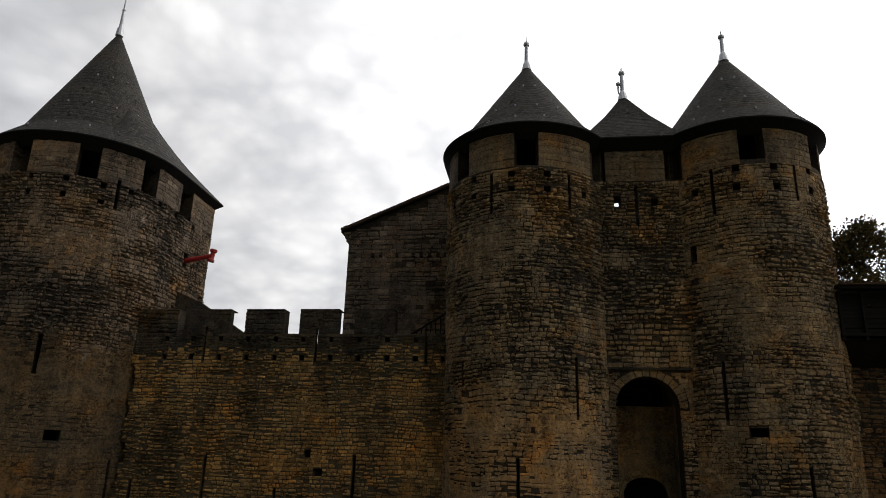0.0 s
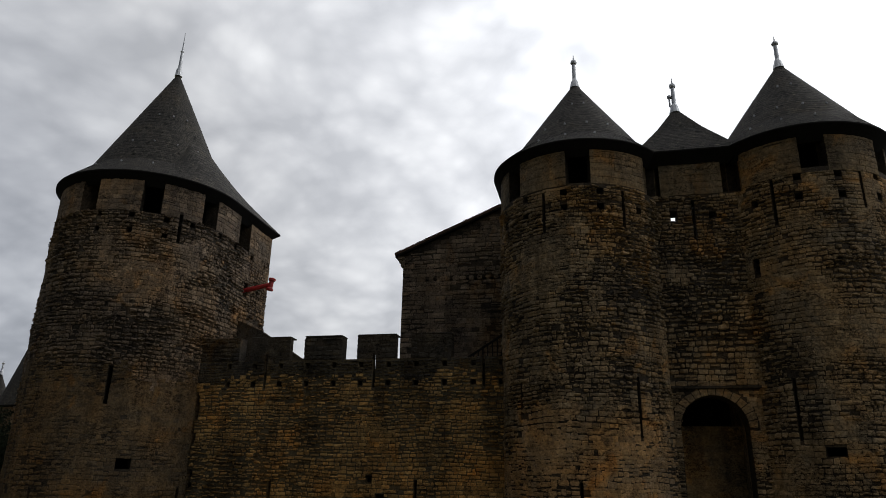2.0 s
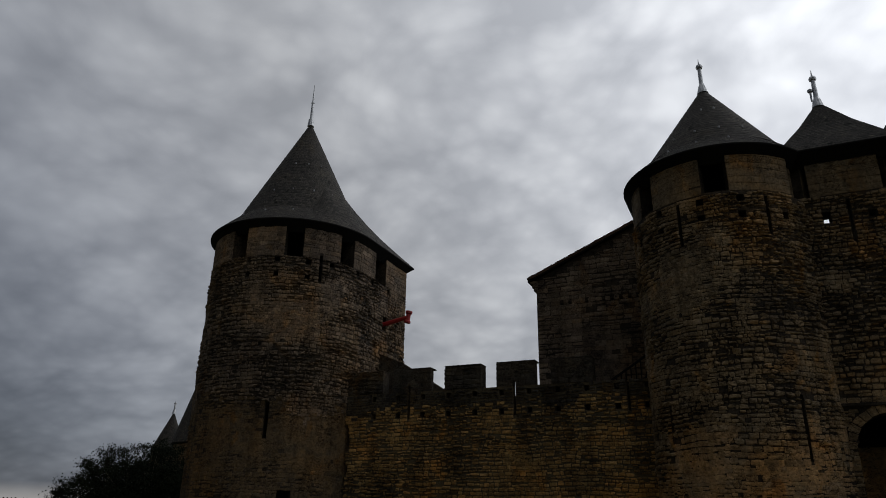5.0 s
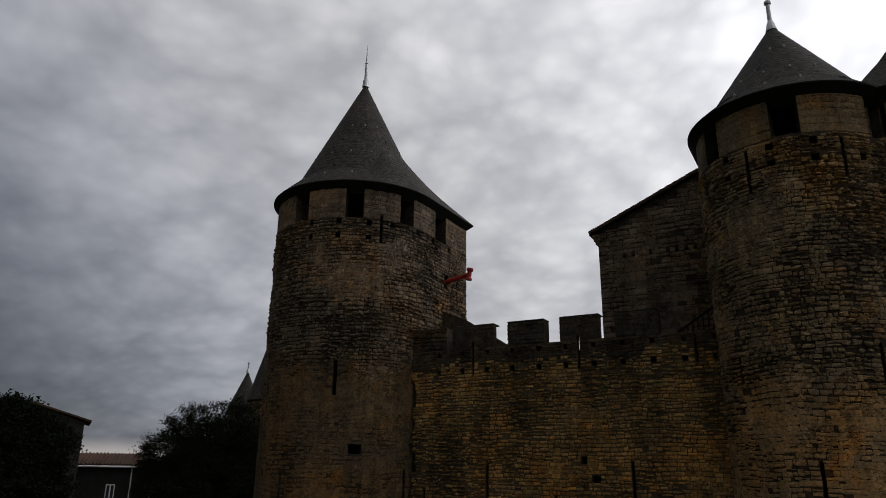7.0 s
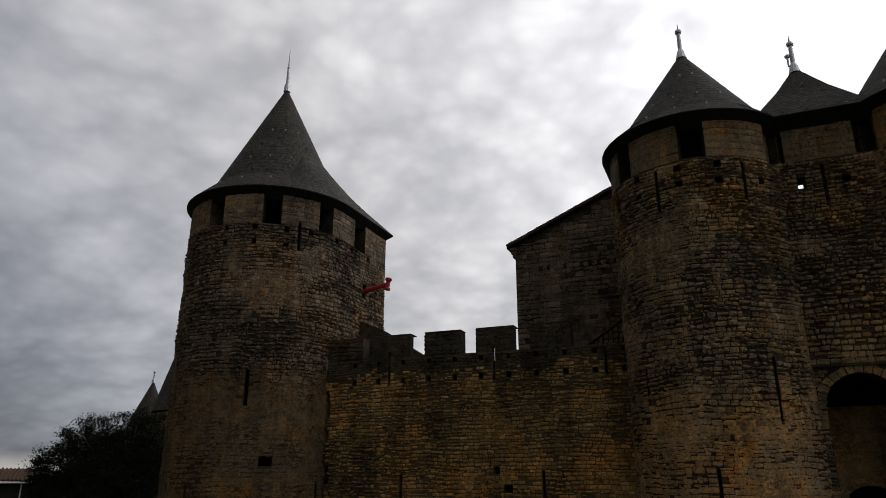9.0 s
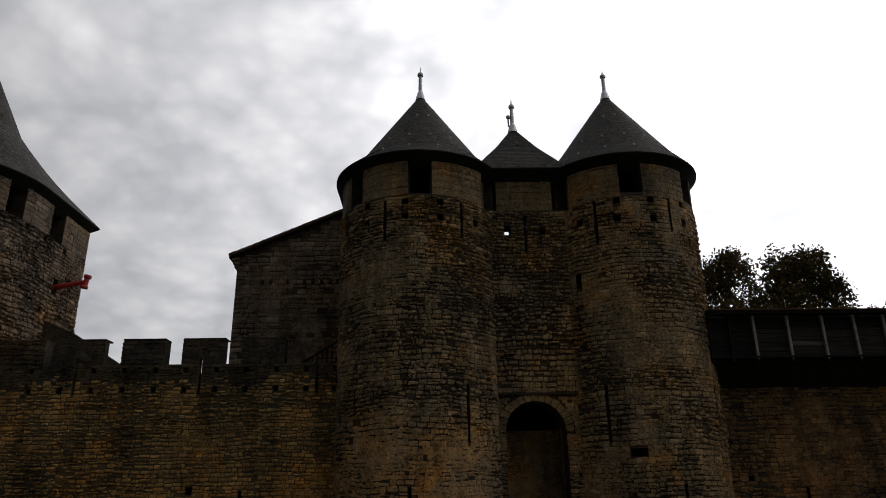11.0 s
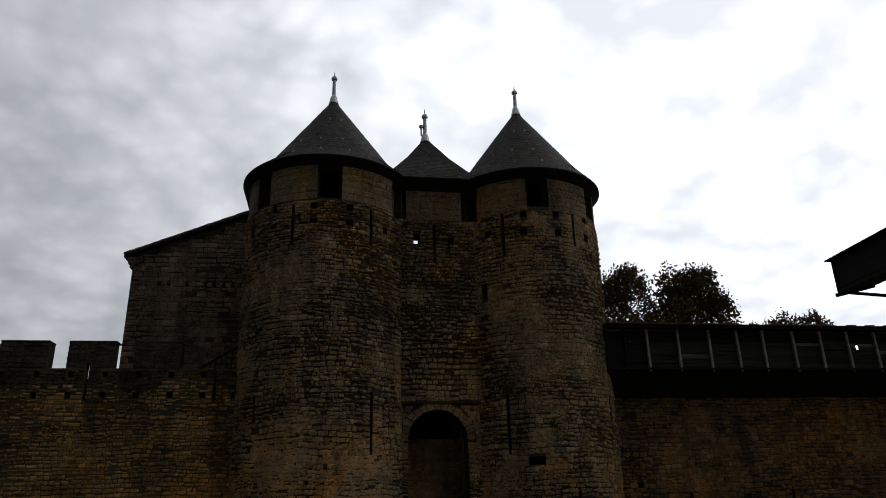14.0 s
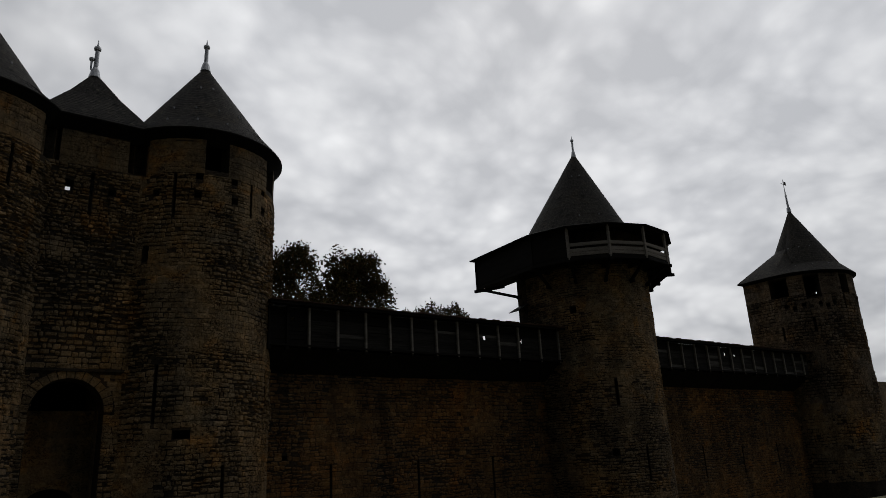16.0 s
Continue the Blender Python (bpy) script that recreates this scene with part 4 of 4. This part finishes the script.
def hoarding(x0, x1, post_xs, label, gaps=()):
    """gaps: (front x, front z, back x, back z) of missing pieces of board."""
    t = empty("timber_hoarding")
    tagged(t, label, "hoarding")
    yf = 30.0
    rng = random.Random(int(x0))
    bm = bmesh.new()
    box(bm, x0, x1, yf, 31.9, 7.14, 7.22, 0.0)
    part("floor", bm, OAK_DARK_SHADED, t)
    # boards, course by course, in short runs
    edges = list(post_xs)
    for a, b in zip(edges, edges[1:]):
        z = 7.24
        while z < 8.95:
            h = rng.uniform(0.17, 0.24)
            gap = 0.012 + (0.03 if rng.random() < 0.15 else 0)
            # upper boards painted near-black as the eave's shade; tower end darker too
            mat = (PALEBOARD if rng.random() < 0.16 else BOARD) if z < 8.35 and a > 14.0 else OAK_DARK_SHADED
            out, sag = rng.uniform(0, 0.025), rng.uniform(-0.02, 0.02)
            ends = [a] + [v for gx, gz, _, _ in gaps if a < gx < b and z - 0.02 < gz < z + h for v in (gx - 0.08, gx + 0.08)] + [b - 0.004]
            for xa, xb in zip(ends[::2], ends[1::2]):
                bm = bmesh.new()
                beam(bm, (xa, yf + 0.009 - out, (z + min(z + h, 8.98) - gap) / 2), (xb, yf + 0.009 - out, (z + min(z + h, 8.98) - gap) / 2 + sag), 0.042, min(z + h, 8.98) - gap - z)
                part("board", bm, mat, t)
            z += h
    for x in edges:
        lean = rng.uniform(-0.02, 0.02)
        bm = bmesh.new()
        beam(bm, (x, yf - 0.1, 7.05), (x + lean, yf - 0.1, 9.0), 0.13, 0.11)
        part("post", bm, OAK if x > 14 else OAK_DARK_SHADED, t)
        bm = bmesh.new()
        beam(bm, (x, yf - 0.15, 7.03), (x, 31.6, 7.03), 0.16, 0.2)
        part("bracket", bm, OAK_DARK_SHADED, t)
    # sloping dark boards, back to the wall, added in place of the floor's shade
    n = int((x1 - x0) / 0.9)
    for i in range(n):
        xa, xb = x0 + (x1 - x0) * i / n, x0 + (x1 - x0) * (i + 1) / n - 0.012
        bm = bmesh.new()
        dz = rng.uniform(0, 0.03)
        f = [bm.verts.new((x, yy, z)) for x in (xa, xb) for yy, z in ((30.1, 7.0 - dz), (31.42, 6.05 - dz), (31.42, 6.12 - dz), (30.1, 7.07 - dz))]
        for qd in ((0, 1, 2, 3), (7, 6, 5, 4), (0, 4, 5, 1), (1, 5, 6, 2), (2, 6, 7, 3), (3, 7, 4, 0)):
            bm.faces.new([f[k] for k in qd])
        part("soffit_board", bm, OAK_DARK_SHADED, t)
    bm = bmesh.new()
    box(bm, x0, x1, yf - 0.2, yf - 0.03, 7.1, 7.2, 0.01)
    part("sill_beam", bm, OAK_DARK_SHADED, t)
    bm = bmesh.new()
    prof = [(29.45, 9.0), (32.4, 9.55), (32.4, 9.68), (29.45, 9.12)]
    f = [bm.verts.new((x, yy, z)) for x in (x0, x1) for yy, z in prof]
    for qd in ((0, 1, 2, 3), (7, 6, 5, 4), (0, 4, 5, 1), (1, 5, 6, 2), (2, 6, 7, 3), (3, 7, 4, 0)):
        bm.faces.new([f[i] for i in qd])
    part("roof", bm, OAK_DARK_SHADED, t)
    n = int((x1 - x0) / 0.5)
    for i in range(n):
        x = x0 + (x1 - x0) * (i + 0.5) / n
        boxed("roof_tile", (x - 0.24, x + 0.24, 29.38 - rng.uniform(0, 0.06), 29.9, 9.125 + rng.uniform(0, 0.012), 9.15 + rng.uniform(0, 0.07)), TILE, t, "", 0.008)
    shell("back_panel", straight(32.0), [x0, x1], [6.3, 9.45], [(c - 0.14, c + 0.14, d - 0.12, d + 0.12) for _, _, c, d in gaps], 0.05, OAK_DARK_SHADED, t)


posts = [12.3, 13.2, 14.3, 15.82, 17.39, 18.83, 20.16, 21.75, 23.19, 24.66, 26.16, 27.68, 29.44, 31.0]
hoarded_wall("wall_middle_curtain", 12.2, 33.0, 41, (14, 26, 2.0, 5.5))
hoarding(12.2, 32.0, posts, "weathered timber hoarding with a low tiled roof",
         ((25.18, 8.24, 26.86, 8.68), (28.04, 8.19, 29.91, 8.63), (13.5, 8.47, 14.4, 8.93)))
posts2 = [38.9 + 1.55 * i for i in range(16)]
hoarded_wall("wall_far_curtain", 37.5, 63.5, 43, (0, 0, 0, 0))
hoarding(38.4, 62.4, posts2, "long far timber hoarding with a low tiled roof", ((49.06, 8.45, 52.33, 8.91), (50.37, 8.45, 53.73, 8.91)))
hoarded_end = shell("wall_end_curtain", straight(31.5), [69.0, 110.0], [-8, 7.3], [], 1.2, GREYSTONE, None)
tagged(hoarded_end, "low curtain wall beyond the far corner tower", "wall", kind="structure")


# ---- tower with the timber gallery ----
def gallery_tower():
    cx, cy, r = HTX, HTY, HTR
    t = empty("gallery_tower")
    tagged(t, "round tower carrying a wide timber gallery and cone", "tower")
    plan = horseshoe(cx, cy, r)
    q, flank = math.pi * r / 2, 2.6
    ops = [hole(-63.2, 10.2, r, 0.4), slit(-33.3, 4.3, 5.85, r, 0.18), hole(-40, 1.67, r, 0.4), slit(-12, 0, 1.9, r)]
    shell("wall", plan, spread(-q - flank, q + flank, 0.45), [-8, 5, 15.4], ops, 0.9, MORTAR, t)
    boxed("back_wall", (cx - r + 0.9, cx + r - 0.9, cy + flank - 0.9, cy + flank, -8, 15.4), MORTAR, t)
    rng = random.Random(51)
    stonework(plan, lay(rng, radians(-115) * r, radians(75) * r, -3.0, 12.9, ops, (0.12, 0.19), (0.18, 0.44), (0.012, 0.07), 0.034, 0.85), t, STONE, POOL["warm"], (-4.5, 0.5, 1.0, 7.0))
    # gallery: an eight-sided walk in front, straight along the flanks
    def ring(R, back, z):
        pts = [Vector((cx - R * 0.93, cy + back, z))]
        for i in range(8):
            f = radians(-83.2 + 25.7 * i)
            pts.append(Vector((cx + R * math.sin(f), cy - R * math.cos(f), z)))
        pts.append(Vector((cx + R * 0.93, cy + back, z)))
        return pts
    zf, ze = 13.05, 15.02
    outer, inner = ring(5.55, 5.3, zf), ring(r - 0.1, 5.0, zf)
    bm = bmesh.new()
    n = len(outer)
    up = [[bm.verts.new(p + Vector((0, 0, dz))) for p in rg] for rg, dz in ((outer, 0), (inner, 0), (inner, 0.1), (outer, 0.1))]
    for a, b in zip(up, up[1:] + up[:1]):
        for i in range(n - 1):
            bm.faces.new((a[i], a[i + 1], b[i + 1], b[i]))
    part("gallery_floor", bm, OAK_DARK_SHADED, t)
    for i in range(n - 1):
        a, b = outer[i], outer[i + 1]
        # open front gets pale oak, closed sides near-black: light put into colour
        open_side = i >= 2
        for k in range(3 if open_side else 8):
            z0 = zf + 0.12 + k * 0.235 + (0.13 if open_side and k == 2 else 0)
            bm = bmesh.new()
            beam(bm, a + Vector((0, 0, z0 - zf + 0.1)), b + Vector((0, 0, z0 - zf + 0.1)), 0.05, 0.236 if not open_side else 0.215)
            part("board", bm, OAK if open_side else OAK_DARK_SHADED, t)
        bm = bmesh.new()
        beam(bm, a + Vector((0, 0, -0.1)), b + Vector((0, 0, -0.1)), 0.16, 0.2)
        part("sill_beam", bm, OAK_DARK_SHADED, t)
        bm = bmesh.new()
        beam(bm, a + Vector((0, 0, 1.9)), b + Vector((0, 0, 1.9)), 0.14, 0.16)
        part("top_plate", bm, OAK_DARK_SHADED, t)
        bm = bmesh.new()
        beam(bm, a + Vector((0, 0, -0.2)), a + Vector((0, 0, 1.95)), 0.15, 0.15)
        part("post", bm, OAK if open_side else OAK_DARK_SHADED, t)
        # strut down to the wall
        c = Vector((cx, min(max(cy, a.y), cy + 2.2), a.z))
        d = (c - a).normalized()
        foot = a + d * max(0.6, (a - c).length - r + 0.02) + Vector((0, 0, -1.25))
        if i == 0:
            foot = Vector((cx - r + 0.05, cy + 2.3, zf - 1.25))
            d = (foot - a).normalized()
            d.z = 0
        bm = bmesh.new()
        beam(bm, a + d * 0.15 + Vector((0, 0, -0.15)), foot, 0.16, 0.18)
        part("strut", bm, OAK_DARK_SHADED, t)
        bm = bmesh.new()
        beam(bm, a - d * 0.25 + Vector((0, 0, -0.26)), a + d * 2.2 + Vector((0, 0, -0.26)), 0.18, 0.2)
        part("joist", bm, OAK_DARK_SHADED, t)
        bm = bmesh.new()
        beam(bm, foot + Vector((0, 0, 0.05)) - d * 0.35, foot + d * 0.6 + Vector((0, 0, 0.05)), 0.18, 0.2)
        part("corbel", bm, OAK_DARK_SHADED, t)
    eave = ring(5.9, 5.6, ze)
    eave_full = []
    pts = eave + [Vector((cx, cy + 5.6, ze))]
    for a, b in zip(pts, pts[1:] + pts[:1]):
        eave_full += [a.lerp(b, k / 5) for k in range(5)]
    ks = []
    for p in eave_full:
        d = Vector((p.x - cx, p.y - cy, 0)).normalized()
        ks.append(Vector((cx, cy, 15.78)) + d * (3.65 + 0.33 * math.cos(math.atan2(d.x, -d.y) + radians(139))))
    slate_roof("roof", eave_full, ks, (cx + 0.08, cy - 0.09, 22.3), t, "tall slate cone with a flat skirt", 4)
    soffit("eave", eave_full, [Vector((cx + (p.x - cx) * 0.55, cy + (p.y - cy) * 0.55, ze + 0.25)) for p in eave_full], t, 0.1)
    finial(cx + 0.08, cy - 0.09, 22.25, 1.45, t, fat=0.72)
    vents((cx + 0.08, cy - 0.09, 22.3), 3.54, 16.0, ((0.07, 5, -50), (0.64, 2, -50)), t)
    # small open shutter and a bracket on the flank
    bm = bmesh.new()
    beam(bm, (cx - r + 0.1, cy + 2.0, 11.3), (cx - r - 1.0, cy + 2.0, 10.7), 1.0, 0.05)
    part("shutter", bm, OAK_DARK_SHADED, t)
    bm = bmesh.new()
    beam(bm, (cx - r - 0.5, cy + 2.0, 9.5), (cx - r - 0.5, cy + 2.0, 11.0), 0.06, 0.06)
    part("shutter_prop", bm, OAK_DARK_SHADED, t)


gallery_tower()


# ---- trees ----
def leaf_mesh(points, size, rng, upright=0.0):
    verts, faces = [], []
    for p in points:
        d = Vector((rng.gauss(0, 1), rng.gauss(0, 1), rng.gauss(0, 1) + upright)).normalized()
        e = d.cross(Vector((rng.gauss(0, 1), rng.gauss(0, 1), rng.gauss(0, 1)))).normalized()
        s = size * rng.uniform(0.6, 1.3)
        n = d.cross(e) * s * 0.12
        k = len(verts)
        verts += [tuple(p), tuple(p + d * s * 0.45 + e * s * 0.38 + n), tuple(p + d * s), tuple(p + d * s * 0.45 - e * s * 0.38 + n)]
        faces += [(k, k + 1, k + 2), (k, k + 2, k + 3)]
    return verts, faces


def clumped_tree(x, y, base, label, lobes, seed, mat, leaf, per_clump, fork_z, spread=0.4, sprigs=0, girth=0.42):
    """A trunk that forks into limbs; each lobe (dx, dy, z, across, upward, clumps) is a crown of leaf clumps on twigs."""
    rng = random.Random(seed)
    t = empty("tree", x, y, base)
    tagged(t, label, "tree")
    bm = bmesh.new()
    fork = Vector((0.1, 0, fork_z - base))
    rod(bm, (0, 0, -0.3), fork * 0.5 + Vector((-0.15, 0.1, 0)), girth, girth * 0.8, 10)
    rod(bm, fork * 0.49 + Vector((-0.15, 0.1, 0)), fork, girth * 0.8, girth * 0.66, 10)
    part("trunk", bm, BARK, t)
    pts = []
    for dx, dy, z, across, upward, clumps in lobes:
        c = Vector((dx, dy, z - base))
        bm = bmesh.new()
        rod(bm, fork, c - Vector((0, 0, upward * 0.4)), girth * 0.45, 0.1, 7)
        for k in range(clumps):
            d = Vector((rng.gauss(0, 1), rng.gauss(0, 1), rng.gauss(0.2, 1))).normalized()
            f = rng.uniform(0.25, 1.0) ** 0.5
            e = c + Vector((d.x * across, d.y * across, d.z * upward)) * f
            if k % 3 == 0:
                mid = c.lerp(e, 0.5) + Vector((rng.gauss(0, 0.12), rng.gauss(0, 0.12), rng.gauss(0, 0.12)))
                rod(bm, c - Vector((0, 0, upward * 0.3)), mid, 0.06, 0.035, 5)
                rod(bm, mid, e, 0.035, 0.01, 5)
            size = spread * rng.uniform(0.7, 1.3)
            for q in range(per_clump):
                pts.append(e + Vector((rng.gauss(0, size * 0.6), rng.gauss(0, size * 0.6), rng.gauss(0, size * 0.45))))
            if sprigs and f > 0.8 and d.z > 0.1:
                for q in range(sprigs):
                    pts.append(e + Vector((rng.gauss(0, 0.09), rng.gauss(0, 0.09), size * 0.4 + 0.085 * q)))
        part("limb", bm, BARK, t)
    verts, faces = leaf_mesh(pts, leaf, rng, 0.4)
    tagged(raw("crown", verts, faces, mat, t), kind="stuff")
    return t


clumped_tree(23.2, 45.0, 0.0, "autumn plane tree in the courtyard, brownish leaves",
             [(-2.9, 0, 15.3, 1.75, 1.9, 120), (-4.6, 0.3, 14.4, 1.2, 1.8, 55), (1.1, 0, 15.5, 1.5, 1.9, 95), (2.9, 0.2, 15.3, 1.65, 2.0, 110), (4.0, -0.2, 13.6, 1.2, 1.7, 65),
              (0.4, 0.4, 13.6, 2.6, 1.4, 120), (-2.4, -0.3, 12.4, 2.6, 1.3, 70), (2.6, 0.3, 12.2, 2.4, 1.3, 75)], 61, LEAF, 0.2, 34, 9.0, 0.42, 7)
clumped_tree(34.6, 46.0, 0.0, "smaller courtyard tree rising behind the hoarding",
             [(-1.9, 0, 13.0, 1.1, 1.15, 42), (0.6, 0, 13.2, 1.3, 1.05, 52), (-4.1, 0, 12.4, 0.8, 0.8, 20), (-0.6, 0.2, 12.0, 2.4, 1.0, 60)], 63, LEAF, 0.2, 24, 8.0, 0.32, 6, 0.3)


# ---- the side beyond the corner tower ----
def place(az, d):
    """Ground place at an azimuth (degrees to the left of +y) and distance."""
    return -d * math.sin(radians(az)), d * math.cos(radians(az))


x, y = place(46.2, 56)
clumped_tree(x, y, -3.5, "dark umbrella pine with a dense domed crown",
             [(0, 0, 1.4, 6.0, 4.75, 620), (-0.6, -0.9, 0.8, 5.0, 3.9, 260), (1.4, -2.0, -0.6, 5.2, 3.2, 260)], 71, PINE, 0.115, 190, 0.0, 0.42, 0, 0.5)
x, y = place(61.0, 40)
clumped_tree(x, y, -3.3, "dark evergreen bush beside the tiled houses",
             [(0.1, 0, 3.0, 1.6, 1.5, 80), (1.0, 1.2, 2.0, 1.7, 1.6, 90), (-1.8, -0.4, 3.0, 1.9, 1.9, 90), (0.4, 0.4, 0.2, 2.6, 2.0, 150), (1.2, 1.6, -1.4, 2.0, 1.8, 100)], 73, PINE, 0.15, 130, -1.0, 0.4, 4, 0.3)


def tiled_house(az, d, width, depth, base, eave, ridge, turn, label, window=None, seed=0):
    """A plastered house with a shallow clay-tiled roof; its front faces the camera's side."""
    x, y = place(az, d)
    t = empty("house", x, y, 0)
    t.rotation_euler = (0, 0, radians(turn))
    tagged(t, label, "house")
    boxed("wall", (-width / 2, width / 2, 0, depth, base, eave), PLASTER, t, "", 0.02)
    bm = bmesh.new()
    w, o = width / 2, 0.4
    prof = [(-o, eave - 0.02), (depth / 2, ridge), (depth + o, eave - 0.02), (depth + o, eave + 0.1), (depth / 2, ridge + 0.12), (-o, eave + 0.1)]
    a = [bm.verts.new((-w - 0.35, yy, z)) for yy, z in prof]
    b = [bm.verts.new((w + 0.35, yy, z)) for yy, z in prof]
    bm.faces.new(a)
    bm.faces.new(b[::-1])
    for i in range(6):
        bm.faces.new((a[i], a[(i + 1) % 6], b[(i + 1) % 6], b[i]))
    roof = part("roof", bm, TILE, t, "worn clay tile roof")
    for s in (-1, 1):
        bm = bmesh.new()
        g = [[bm.verts.new((s * (w - k), yy, z)) for yy, z in ((0, eave), (depth, eave), (depth / 2, ridge - 0.03))] for k in (0.004, 0.25)]
        bm.faces.new(g[0])
        bm.faces.new(g[1][::-1])
        for i in range(3):
            bm.faces.new((g[0][i], g[0][(i + 1) % 3], g[1][(i + 1) % 3], g[1][i]))
        part("gable", bm, PLASTER, t)
    rng = random.Random(seed)
    n = int((width + 0.7) / 0.26)
    run = math.hypot(depth / 2 + o, ridge - eave)
    for i in range(n):
        xx = -w - 0.25 + i * 0.26
        bm = bmesh.new()
        rod(bm, (xx + rng.uniform(-0.03, 0.03), -o - rng.uniform(0.0, 0.12), eave + 0.1 + rng.uniform(0, 0.04)), (xx, depth / 2, ridge + 0.11 + rng.uniform(0, 0.06)), 0.085, 0.075, 6)
        part("roof_tile", bm, TILE, roof)
    bm = bmesh.new()
    rod(bm, (-w - 0.2, -o - 0.02, eave - 0.04), (w + 0.2, -o - 0.02, eave - 0.04), 0.07, 0.07, 8)
    part("gutter", bm, WHITE, t, "pale rain gutter")
    bm = bmesh.new()
    rod(bm, (w - 0.95, -0.1, base), (w - 0.95, -0.1, eave - 0.06), 0.05, 0.05, 8)
    part("downpipe", bm, WHITE, t, "pale downpipe")
    if window is not None:
        fx, fz, fw, fh = window
        win = boxed("window", (fx, fx + fw, -0.05, 0.02, fz, fz + fh), WHITE, t, "white framed casement", 0.01)
        for k in range(2):
            c = fx + 0.07 + k * (fw / 2 - 0.02)
            boxed("pane", (c, c + fw / 2 - 0.12, -0.06, -0.045, fz + 0.08, fz + fh - 0.08), GLASS, win)
    return t


tiled_house(54.1, 60, 5.2, 6.0, -3.6, 1.35, 2.15, 48, "low plastered house with clay tiles and white gutter", (0.0, -1.0, 0.62, 1.05), 5)
tiled_house(62.3, 56, 5.2, 6.0, -3.6, 4.15, 5.15, -33, "taller tiled house half hidden by the bush", None, 6)


def far_spires():
    for az, d, r, ze, za, fin, label in ((42.0, 92, 4.8, 9.2, 26.0, 1.2, "far round tower with a broad slate cone"),
                                         (45.08, 100, 2.2, 8.9, 13.9, 1.5, "slim far turret with a pointed slate spire")):
        x, y = place(az, d)
        t = empty("far_tower", x, y, 0)
        tagged(t, label, "tower")
        bm = bmesh.new()
        tube(bm, [(r * 0.93, -3.7), (r * 0.93, ze)], 24)
        part("wall", bm, GREYSTONE, t)
        ring = [Vector((r * math.sin(2 * math.pi * i / 32), -r * math.cos(2 * math.pi * i / 32), ze)) for i in range(32)]
        slate_roof("roof", ring, [p.lerp(Vector((0, 0, za)), 0.5) for p in ring], (0, 0, za), t, "pointed slate cone", 5)
        soffit("eave", ring, [p.lerp(Vector((0, 0, ze)), 0.3) for p in ring], t)
        finial(0, 0, za, fin, t)


far_spires()
